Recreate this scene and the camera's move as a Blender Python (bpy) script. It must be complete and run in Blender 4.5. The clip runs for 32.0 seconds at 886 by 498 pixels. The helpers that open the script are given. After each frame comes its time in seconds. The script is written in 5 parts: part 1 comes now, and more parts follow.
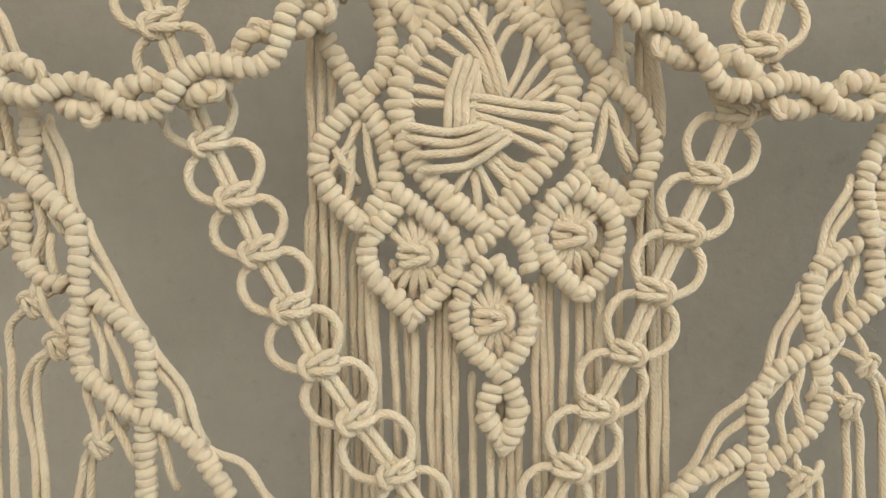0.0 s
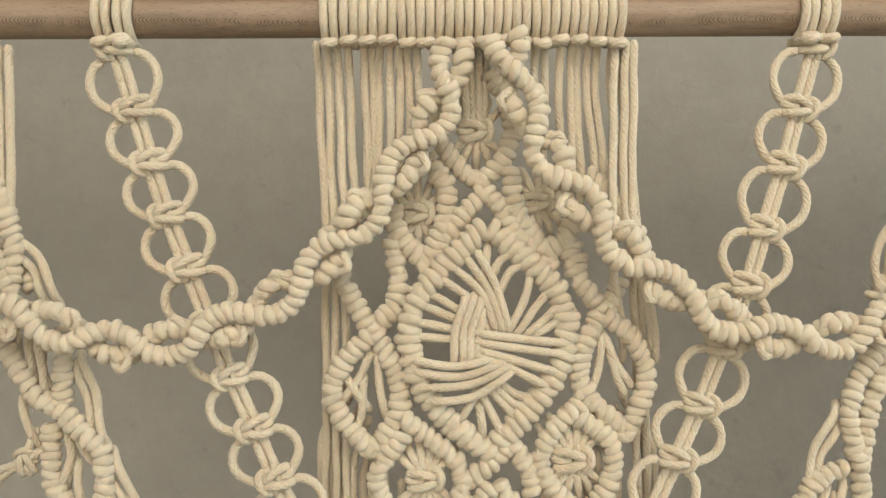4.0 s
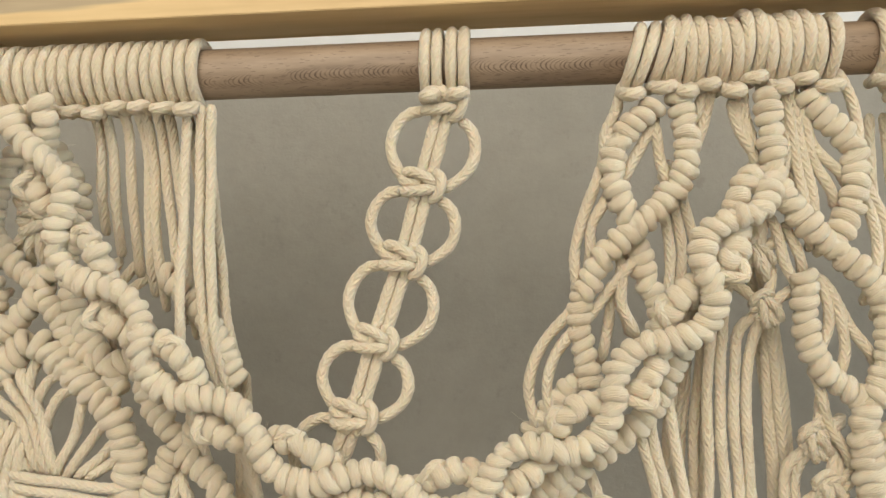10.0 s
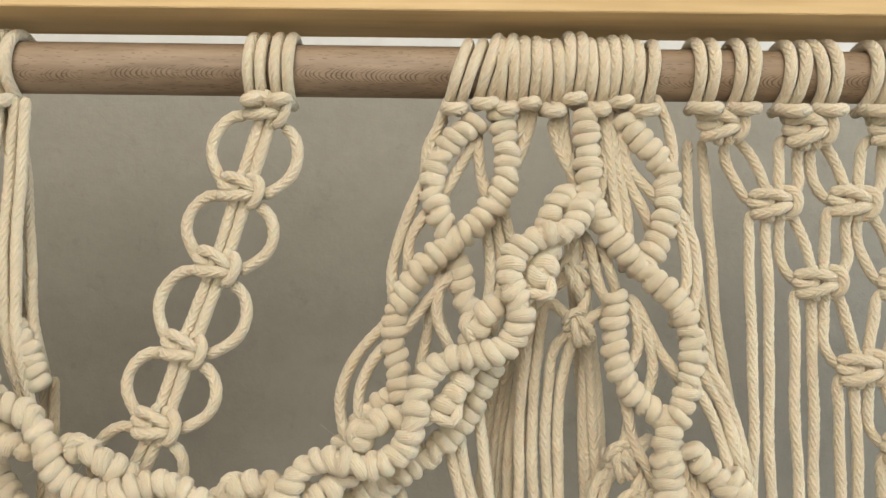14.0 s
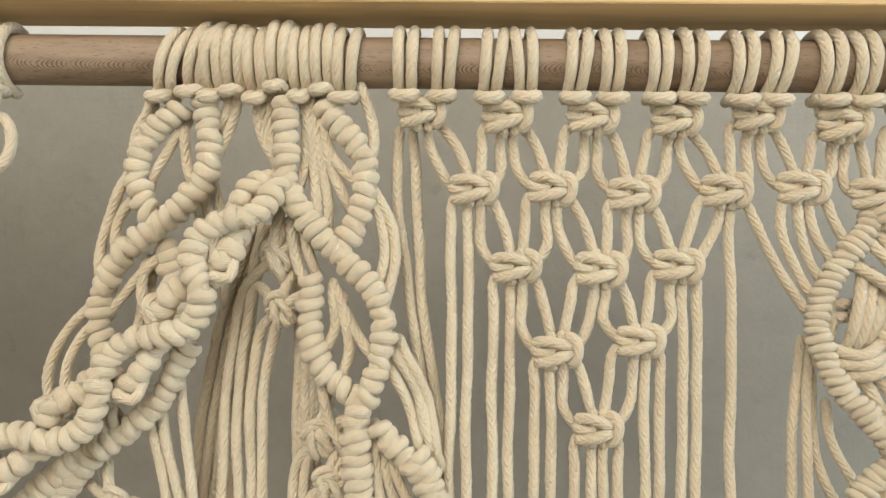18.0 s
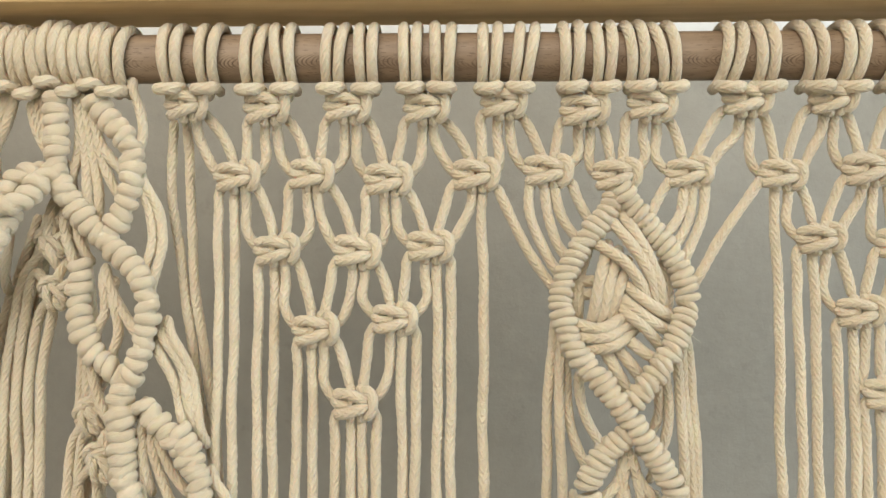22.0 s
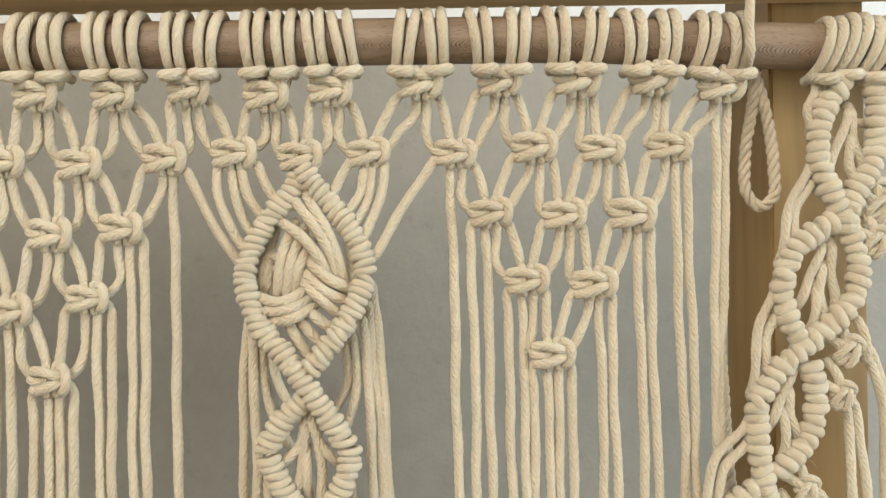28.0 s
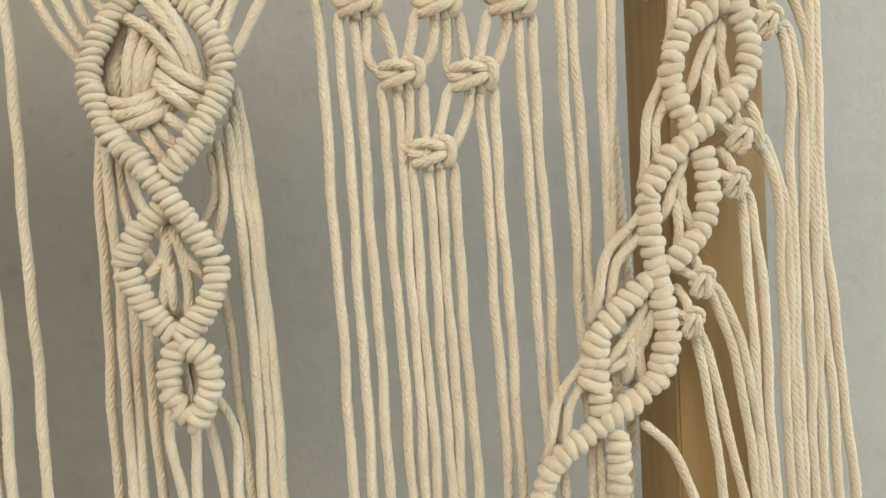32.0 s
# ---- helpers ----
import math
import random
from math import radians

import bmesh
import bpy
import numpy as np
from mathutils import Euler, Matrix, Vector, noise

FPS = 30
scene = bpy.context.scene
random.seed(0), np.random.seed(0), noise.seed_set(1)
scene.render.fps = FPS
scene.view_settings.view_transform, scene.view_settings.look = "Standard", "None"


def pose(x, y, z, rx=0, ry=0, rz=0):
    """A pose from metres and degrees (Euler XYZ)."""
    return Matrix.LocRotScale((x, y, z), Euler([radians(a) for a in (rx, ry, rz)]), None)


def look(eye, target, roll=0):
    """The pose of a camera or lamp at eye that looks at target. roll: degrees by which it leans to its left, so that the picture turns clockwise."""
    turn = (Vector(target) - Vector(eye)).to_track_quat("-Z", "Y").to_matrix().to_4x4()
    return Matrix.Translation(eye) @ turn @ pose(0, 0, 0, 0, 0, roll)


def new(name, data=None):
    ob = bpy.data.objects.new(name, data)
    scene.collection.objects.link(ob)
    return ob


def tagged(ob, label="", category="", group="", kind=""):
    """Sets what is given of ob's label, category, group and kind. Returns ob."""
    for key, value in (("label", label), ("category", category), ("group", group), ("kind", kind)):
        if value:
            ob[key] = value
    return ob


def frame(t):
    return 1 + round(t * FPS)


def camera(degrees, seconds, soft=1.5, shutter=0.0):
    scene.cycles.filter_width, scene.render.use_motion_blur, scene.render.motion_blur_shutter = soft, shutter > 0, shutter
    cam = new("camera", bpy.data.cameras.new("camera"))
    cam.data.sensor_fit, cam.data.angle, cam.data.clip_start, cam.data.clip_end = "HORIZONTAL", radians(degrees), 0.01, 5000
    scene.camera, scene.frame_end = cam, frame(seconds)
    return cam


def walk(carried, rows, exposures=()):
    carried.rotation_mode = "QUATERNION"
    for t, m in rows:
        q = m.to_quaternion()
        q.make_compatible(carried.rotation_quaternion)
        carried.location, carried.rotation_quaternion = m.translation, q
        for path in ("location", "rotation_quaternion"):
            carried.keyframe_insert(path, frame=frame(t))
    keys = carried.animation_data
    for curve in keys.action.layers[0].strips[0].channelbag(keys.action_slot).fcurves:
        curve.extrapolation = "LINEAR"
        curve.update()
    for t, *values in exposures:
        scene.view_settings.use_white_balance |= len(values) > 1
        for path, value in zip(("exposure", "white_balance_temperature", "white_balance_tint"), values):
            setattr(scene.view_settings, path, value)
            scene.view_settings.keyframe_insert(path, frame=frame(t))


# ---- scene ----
cam = camera(60.39, 32.0, soft=1.5)
PATH = [
    (0.0, pose(-0.0336, -0.3974, 1.5786, 85.929, 0.925, -2.415)),
    (0.5, pose(-0.0344, -0.4046, 1.5887, 86.999, 0.807, -2.753)),
    (1.0, pose(-0.0344, -0.4094, 1.5992, 87.718, 0.720, -2.729)),
    (1.5, pose(-0.0359, -0.4114, 1.6093, 88.467, 0.653, -2.648)),
    (2.0, pose(-0.0349, -0.4162, 1.6231, 89.199, 0.628, -2.230)),
    (2.5, pose(-0.0340, -0.4168, 1.6365, 89.661, 0.676, -2.244)),
    (3.0, pose(-0.0335, -0.4150, 1.6502, 89.814, 0.715, -2.316)),
    (3.5, pose(-0.0358, -0.4162, 1.6640, 89.738, 0.864, -2.464)),
    (5.5, pose(0.0064, -0.4244, 1.6967, 89.797, 0.567, -0.258)),
    (6.0, pose(0.0433, -0.4194, 1.7034, 89.734, 0.460, 0.170)),
    (6.5, pose(0.0848, -0.4098, 1.7030, 89.777, 0.000, 1.432)),
    (7.0, pose(0.1159, -0.3977, 1.6986, 90.361, -0.153, 2.210)),
    (7.5, pose(0.1554, -0.3910, 1.6954, 91.266, -0.238, 3.093)),
    (8.0, pose(0.1952, -0.3828, 1.7003, 91.703, -0.122, 3.477)),
    (8.5, pose(0.2182, -0.3642, 1.7069, 91.722, 0.226, 3.758)),
    (9.0, pose(0.2176, -0.3487, 1.7078, 91.818, 0.594, 4.060)),
    (9.5, pose(0.2095, -0.3380, 1.7053, 92.122, 0.997, 4.097)),
    (10.0, pose(0.2067, -0.3282, 1.7065, 92.317, 1.302, 3.934)),
    (10.5, pose(0.2112, -0.3195, 1.7044, 92.414, 1.498, 3.686)),
    (11.0, pose(0.2234, -0.3153, 1.7044, 92.514, 1.471, 3.190)),
    (11.5, pose(0.2316, -0.3137, 1.7046, 92.761, 1.220, 2.606)),
    (12.0, pose(0.2329, -0.3132, 1.7043, 93.089, 0.875, 2.173)),
    (12.5, pose(0.2413, -0.3151, 1.7031, 93.521, 0.459, 1.727)),
    (13.0, pose(0.2517, -0.3167, 1.7018, 93.700, -0.049, 0.894)),
    (13.5, pose(0.2577, -0.3202, 1.7033, 93.570, -0.388, 0.275)),
    (15.5, pose(0.2934, -0.3300, 1.7042, 93.725, -1.146, -0.685)),
    (16.0, pose(0.3277, -0.3341, 1.7099, 93.300, -1.158, -0.493)),
    (16.5, pose(0.3609, -0.3325, 1.7070, 93.059, -1.095, -0.047)),
    (17.0, pose(0.3777, -0.3305, 1.7040, 92.785, -1.000, 0.361)),
    (17.5, pose(0.3852, -0.3302, 1.7038, 92.499, -1.001, 0.696)),
    (18.0, pose(0.3933, -0.3299, 1.7045, 92.471, -0.878, 1.113)),
    (18.5, pose(0.4030, -0.3293, 1.7032, 92.478, -0.858, 1.543)),
    (19.0, pose(0.4123, -0.3314, 1.7029, 92.578, -0.725, 1.736)),
    (19.5, pose(0.4231, -0.3358, 1.7033, 92.502, -0.598, 1.801)),
    (20.0, pose(0.4383, -0.3401, 1.7043, 92.446, -0.459, 1.758)),
    (20.5, pose(0.4549, -0.3422, 1.7009, 92.830, -0.345, 1.652)),
    (21.0, pose(0.4678, -0.3437, 1.6973, 93.124, -0.189, 1.484)),
    (21.5, pose(0.4812, -0.3446, 1.6953, 93.186, -0.070, 1.315)),
    (22.0, pose(0.4992, -0.3433, 1.6918, 93.383, -0.017, 1.245)),
    (22.5, pose(0.5128, -0.3421, 1.6890, 93.506, 0.043, 0.835)),
    (23.0, pose(0.5176, -0.3395, 1.6844, 93.118, 0.071, 0.748)),
    (23.5, pose(0.5182, -0.3357, 1.6777, 92.708, 0.026, 0.499)),
    (24.0, pose(0.5166, -0.3365, 1.6743, 92.483, 0.049, 0.096)),
    (24.5, pose(0.5159, -0.3398, 1.6720, 92.159, 0.066, -0.116)),
    (26.5, pose(0.5713, -0.3543, 1.6799, 91.798, 0.898, 0.288)),
    (27.0, pose(0.5884, -0.3612, 1.6834, 91.813, 1.196, -0.186)),
    (27.5, pose(0.6042, -0.3644, 1.6872, 91.692, 1.262, -1.084)),
    (28.0, pose(0.6232, -0.3630, 1.6879, 91.868, 1.479, -1.893)),
    (28.5, pose(0.6375, -0.3638, 1.6890, 92.247, 1.816, -2.567)),
    (29.0, pose(0.6476, -0.3672, 1.6928, 92.450, 2.135, -3.334)),
    (29.5, pose(0.6560, -0.3670, 1.6899, 92.429, 2.605, -3.970)),
    (30.0, pose(0.6655, -0.3670, 1.6861, 92.258, 2.962, -4.151)),
    (30.5, pose(0.6713, -0.3603, 1.6766, 91.872, 3.472, -4.307)),
    (31.0, pose(0.6699, -0.3503, 1.6596, 91.211, 3.855, -4.654)),
    (31.5, pose(0.6644, -0.3432, 1.6376, 90.036, 4.191, -5.126)),
    (32.0, pose(0.6572, -0.3410, 1.6153, 88.423, 4.275, -5.194)),
]
walk(cam, PATH)

# ---- light ----
world = bpy.data.worlds.new("sky")
scene.world = world
world.use_nodes = True
sky = world.node_tree.nodes.new("ShaderNodeTexSky")
sky.sky_type, sky.sun_disc = "NISHITA", False
sky.sun_elevation, sky.sun_rotation = radians(35), radians(60)
world.node_tree.links.new(sky.outputs[0], world.node_tree.nodes["Background"].inputs[0])
world.node_tree.nodes["Background"].inputs[1].default_value = 0.08
scene.view_settings.exposure = 0.0


def area(name, eye, target, sx, sy, watts, colour):
    data = bpy.data.lights.new(name, "AREA")
    data.shape, data.size, data.size_y, data.energy, data.color = "RECTANGLE", sx, sy, watts, colour
    ob = new(name, data)
    ob.matrix_world = look(eye, target)
    return ob


# added front fill at the invented window behind the camera, and side window daylight
area("front_fill_light", (-0.5, -2.36, 1.75), (0.2, 0.3, 1.6), 2.2, 1.3, 22.5, (1.0, 0.93, 0.82))
area("side_window_light", (2.25, -0.55, 1.7), (0.9, 0.35, 1.6), 1.0, 1.3, 28.0, (0.78, 0.91, 1.0))
# added soft fill from overhead; the ceiling holds no fixture for it
area("top_fill_light", (0.2, -1.25, 2.50), (0.2, -0.75, 0.0), 1.2, 1.2, 24.0, (1.0, 0.94, 0.85))


# ---- materials ----
def material(name, colour, rough=0.8, metal=0.0):
    m = bpy.data.materials.new(name)
    m.use_nodes = True
    b = m.node_tree.nodes["Principled BSDF"]
    b.inputs["Base Color"].default_value = (*colour, 1)
    b.inputs["Roughness"].default_value = rough
    b.inputs["Metallic"].default_value = metal
    return m, m.node_tree, b


def node(tree, kind, **values):
    n = tree.nodes.new(kind)
    for key, value in values.items():
        if key == "operation":
            n.operation = value
        elif key == "blend_type":
            n.blend_type = value
        elif key == "data_type":
            n.data_type = value
        else:
            n.inputs[int(key[1:])].default_value = value
    return n


def calc(tree, operation, a, b=None):
    n = tree.nodes.new("ShaderNodeMath")
    n.operation = operation
    for slot, value in ((0, a), (1, b)):
        if value is None:
            continue
        if isinstance(value, (int, float)):
            n.inputs[slot].default_value = value
        else:
            tree.links.new(value, n.inputs[slot])
    return n.outputs[0]


def ramp(tree, source, stops):
    n = tree.nodes.new("ShaderNodeValToRGB")
    e = n.color_ramp.elements
    while len(e) < len(stops):
        e.new(0.5)
    for el, (p, c) in zip(e, stops):
        el.position, el.color = p, (*c, 1)
    tree.links.new(source, n.inputs[0])
    return n.outputs[0]


def bump(tree, bsdf, height, strength, distance):
    n = tree.nodes.new("ShaderNodeBump")
    n.inputs["Strength"].default_value, n.inputs["Distance"].default_value = strength, distance
    tree.links.new(height, n.inputs["Height"])
    tree.links.new(n.outputs[0], bsdf.inputs["Normal"])


def noise_at(tree, vector, scale, detail=3.0, rough=0.55):
    n = tree.nodes.new("ShaderNodeTexNoise")
    n.inputs["Scale"].default_value, n.inputs["Detail"].default_value, n.inputs["Roughness"].default_value = scale, detail, rough
    if vector is not None:
        tree.links.new(vector, n.inputs["Vector"])
    return n.outputs[0]


def cotton(name, low, high, columns, pitch, depth, twist, wound=False):
    """Natural cotton cord: u runs round the cord, v along it in metres; plaited strands as long raised chevrons, or (wound) as fine lines round a hitch."""
    m, tree, b = material(name, high, 0.9)
    b.inputs["Subsurface Weight"].default_value = 0.2
    b.inputs["Subsurface Radius"].default_value = (1.0, 0.55, 0.28)
    b.inputs["Subsurface Scale"].default_value = 0.0020
    b.inputs["Sheen Weight"].default_value = 0.25
    b.inputs["Sheen Roughness"].default_value = 0.6
    uv = tree.nodes.new("ShaderNodeUVMap")
    sep = tree.nodes.new("ShaderNodeSeparateXYZ")
    tree.links.new(uv.outputs[0], sep.inputs[0])
    geo = tree.nodes.new("ShaderNodeNewGeometry")
    info = tree.nodes.new("ShaderNodeObjectInfo")
    loose = calc(tree, "MULTIPLY", noise_at(tree, geo.outputs["Position"], 260), 0.9)
    side = calc(tree, "ABSOLUTE", calc(tree, "SUBTRACT", calc(tree, "FRACT", calc(tree, "MULTIPLY", sep.outputs[0], columns)), 0.5))
    across = calc(tree, "MULTIPLY", sep.outputs[0] if wound else side, twist)
    lane = calc(tree, "ADD", calc(tree, "ADD", calc(tree, "MULTIPLY", sep.outputs[1], 1 / pitch), across), loose)
    wave = calc(tree, "SINE", calc(tree, "MULTIPLY", lane, 6.28318))
    # single fibres: streaks that follow the strands
    lay = tree.nodes.new("ShaderNodeCombineXYZ")
    tree.links.new(calc(tree, "MULTIPLY", lane, 2.6), lay.inputs[0])
    tree.links.new(calc(tree, "MULTIPLY", sep.outputs[1], 260.0), lay.inputs[1])
    tree.links.new(calc(tree, "MULTIPLY", info.outputs["Random"], 90.0), lay.inputs[2])
    streak = noise_at(tree, lay.outputs[0], 1.0, 4, 0.7)
    fine = noise_at(tree, geo.outputs["Position"], 1300, 5, 0.65)
    lump = noise_at(tree, geo.outputs["Position"], 420, 2)
    height = calc(tree, "ADD", calc(tree, "MULTIPLY", wave, 0.20 if wound else 0.34), calc(tree, "MULTIPLY", fine, 1.3))
    height = calc(tree, "ADD", height, calc(tree, "ADD", calc(tree, "MULTIPLY", lump, 0.8), calc(tree, "MULTIPLY", streak, 1.5 if wound else 1.3)))
    bump(tree, b, height, 0.9, depth)
    tone = calc(tree, "ADD", calc(tree, "MULTIPLY", noise_at(tree, geo.outputs["Position"], 45, 4), 0.75), calc(tree, "MULTIPLY", info.outputs["Random"], 0.22))
    # shade between the strands put into the colour: grooves darker than ridges
    tone = calc(tree, "ADD", tone, calc(tree, "MULTIPLY", wave, 0.03 if wound else 0.06))
    tone = calc(tree, "ADD", tone, calc(tree, "MULTIPLY", calc(tree, "SUBTRACT", streak, 0.5), 0.5))
    tree.links.new(ramp(tree, tone, ((0.2, low), (0.75, high))), b.inputs["Base Color"])
    return m


UNDYED = ((0.605, 0.49, 0.328), (0.728, 0.622, 0.442))
COTTON = cotton("cotton_cord", *UNDYED, 3, 0.0037, 0.00072, 2.5)
HITCH = cotton("cotton_hitch", *UNDYED, 3, 0.0060, 0.00058, 18, True)
TWIST = cotton("cotton_twist", (0.55, 0.445, 0.30), (0.68, 0.58, 0.43), 2, 0.0030, 0.0003, 0.8)


def wood(name, stops, scale, stretch, rough, fleck=None, rings=4.0, patch=None, arcs=False):
    m, tree, b = material(name, stops[0][1], rough)
    co = tree.nodes.new("ShaderNodeTexCoord")
    mp = tree.nodes.new("ShaderNodeMapping")
    mp.inputs["Scale"].default_value = stretch
    tree.links.new(co.outputs["Object"], mp.inputs["Vector"])
    grain = noise_at(tree, mp.outputs[0], scale, 5, 0.6)
    fine = noise_at(tree, mp.outputs[0], scale * rings, 3, 0.7)
    v = calc(tree, "ADD", calc(tree, "MULTIPLY", grain, 0.7), calc(tree, "MULTIPLY", fine, 0.3))
    colour = ramp(tree, v, stops)
    if fleck:
        vor = tree.nodes.new("ShaderNodeTexVoronoi")
        mp2 = tree.nodes.new("ShaderNodeMapping")
        mp2.inputs["Scale"].default_value = fleck[0]
        tree.links.new(co.outputs["Object"], mp2.inputs["Vector"])
        tree.links.new(mp2.outputs[0], vor.inputs["Vector"])
        vor.inputs["Scale"].default_value = fleck[1]
        mask = calc(tree, "LESS_THAN", calc(tree, "ADD", vor.outputs["Distance"], calc(tree, "MULTIPLY", grain, 0.35)), fleck[2])
        mix = tree.nodes.new("ShaderNodeMix")
        mix.data_type = "RGBA"
        tree.links.new(calc(tree, "MULTIPLY", mask, 0.7), mix.inputs[0])
        tree.links.new(colour, mix.inputs[6])
        mix.inputs[7].default_value = (*fleck[3], 1)
        colour = mix.outputs[2]
    geo = tree.nodes.new("ShaderNodeNewGeometry")
    if patch:
        # a weathered patch with its own wavy edge on the face of the boards
        sep = tree.nodes.new("ShaderNodeSeparateXYZ")
        tree.links.new(geo.outputs["Position"], sep.inputs[0])
        dx = calc(tree, "ADD", sep.outputs[0], 0.012)
        edge = calc(tree, "ADD", calc(tree, "MULTIPLY", calc(tree, "MULTIPLY", dx, dx), 0.75), patch)
        over = calc(tree, "ADD", calc(tree, "SUBTRACT", sep.outputs[2], edge), calc(tree, "MULTIPLY", calc(tree, "SUBTRACT", v, 0.5), 0.028))
        amount = calc(tree, "MINIMUM", calc(tree, "MAXIMUM", calc(tree, "MULTIPLY", over, 320.0), 0.0), 0.85)
        mix = tree.nodes.new("ShaderNodeMix")
        mix.data_type = "RGBA"
        tree.links.new(amount, mix.inputs[0])
        tree.links.new(colour, mix.inputs[6])
        tree.links.new(ramp(tree, v, ((0.38, (0.10, 0.075, 0.045)), (0.48, (0.27, 0.21, 0.13)), (0.62, (0.40, 0.31, 0.19)))), mix.inputs[7])
        colour = mix.outputs[2]
    if arcs:
        # short curved growth marks in a row along the dowel
        uv = tree.nodes.new("ShaderNodeUVMap")
        sep = tree.nodes.new("ShaderNodeSeparateXYZ")
        tree.links.new(uv.outputs[0], sep.inputs[0])
        du = calc(tree, "ADD", calc(tree, "SUBTRACT", sep.outputs[0], 0.575), calc(tree, "MULTIPLY", calc(tree, "SUBTRACT", noise_at(tree, geo.outputs["Position"], 16, 2), 0.5), 0.10))
        sq = calc(tree, "MULTIPLY", du, du)
        phase = calc(tree, "ADD", calc(tree, "ADD", calc(tree, "MULTIPLY", sep.outputs[1], 480.0), calc(tree, "MULTIPLY", sq, -1000.0)), calc(tree, "MULTIPLY", noise_at(tree, geo.outputs["Position"], 90, 3), 2.2))
        mark = calc(tree, "GREATER_THAN", calc(tree, "SINE", calc(tree, "MULTIPLY", phase, 6.28318)), 0.45)
        band = calc(tree, "MAXIMUM", calc(tree, "SUBTRACT", 1.0, calc(tree, "MULTIPLY", sq, 330.0)), 0.0)
        some = calc(tree, "MINIMUM", calc(tree, "MAXIMUM", calc(tree, "MULTIPLY", calc(tree, "SUBTRACT", noise_at(tree, geo.outputs["Position"], 130, 2), 0.39), 7.0), 0.0), 1.0)
        mix = tree.nodes.new("ShaderNodeMix")
        mix.data_type = "RGBA"
        tree.links.new(calc(tree, "MULTIPLY", calc(tree, "MULTIPLY", calc(tree, "MULTIPLY", mark, band), some), 0.88), mix.inputs[0])
        tree.links.new(colour, mix.inputs[6])
        mix.inputs[7].default_value = (0.10, 0.062, 0.036, 1)
        colour = mix.outputs[2]
    tree.links.new(colour, b.inputs["Base Color"])
    bump(tree, b, v, 0.35, 0.0008)
    return m


BEECH = wood("beech_dowel", ((0.3, (0.19, 0.128, 0.08)), (0.5, (0.27, 0.19, 0.122)), (0.7, (0.345, 0.252, 0.168))), 40, (0.22, 1.6, 1.6), 0.55,
             ((0.20, 1.5, 1.5), 900, 0.40, (0.12, 0.075, 0.045)), arcs=True)
PINE = wood("pine_board", ((0.32, (0.42, 0.27, 0.11)), (0.5, (0.60, 0.42, 0.20)), (0.68, (0.68, 0.50, 0.26))), 14, (0.12, 1.5, 1.5), 0.6,
            ((0.10, 1.0, 0.8), 22, 0.20, (0.20, 0.13, 0.075)), patch=1.8232)
BARK = wood("pine_board_with_bark", ((0.32, (0.42, 0.27, 0.11)), (0.5, (0.60, 0.42, 0.20)), (0.68, (0.66, 0.49, 0.26))), 14, (0.12, 1.5, 1.5), 0.65,
            ((0.07, 1.0, 0.9), 15, 0.30, (0.30, 0.21, 0.11)), patch=1.8232)
POST = wood("pine_post", ((0.3, (0.24, 0.140, 0.048)), (0.5, (0.34, 0.215, 0.080)), (0.7, (0.41, 0.272, 0.115))), 16, (1.5, 1.5, 0.12), 0.6,
            ((1.0, 1.0, 0.12), 20, 0.16, (0.22, 0.12, 0.05)))


def plaster(name, low, high):
    m, tree, b = material(name, high, 0.85)
    geo = tree.nodes.new("ShaderNodeNewGeometry")
    large = noise_at(tree, geo.outputs["Position"], 3.0, 4)
    small = noise_at(tree, geo.outputs["Position"], 55.0, 6, 0.7)
    tone = calc(tree, "ADD", calc(tree, "MULTIPLY", large, 0.6), calc(tree, "MULTIPLY", small, 0.4))
    # faint scuffs
    scuff = calc(tree, "MAXIMUM", calc(tree, "SUBTRACT", noise_at(tree, geo.outputs["Position"], 62.0, 4, 0.6), 0.62), 0.0)
    tone = calc(tree, "SUBTRACT", tone, calc(tree, "MULTIPLY", scuff, 1.3))
    tree.links.new(ramp(tree, tone, ((0.35, low), (0.62, high))), b.inputs["Base Color"])
    bump(tree, b, small, 0.5, 0.0022)
    return m


WALL = plaster("grey_wall_paint", (0.315, 0.291, 0.243), (0.385, 0.358, 0.302))
WHITE = plaster("white_wall_paint", (0.70, 0.69, 0.66), (0.76, 0.75, 0.72))
FLOOR = plaster("floor_screed", (0.19, 0.17, 0.14), (0.26, 0.235, 0.20))
FRAME = material("white_window_frame", (0.8, 0.8, 0.78), 0.4)[0]
GLASS, gtree, gb = material("window_glass", (1, 1, 1), 0.0)
gb.inputs["Transmission Weight"].default_value = 1.0


# ---- mesh helpers ----
def mesh_of(name, verts, faces, mat, uvs=None, smooth=True):
    me = bpy.data.meshes.new(name)
    me.from_pydata(verts, [], faces)
    if uvs is not None:
        layer = me.uv_layers.new(name="UVMap")
        layer.data.foreach_set("uv", np.asarray(uvs, dtype=np.float32).ravel())
    if smooth:
        me.polygons.foreach_set("use_smooth", [True] * len(me.polygons))
    me.materials.append(mat)
    me.update()
    return me


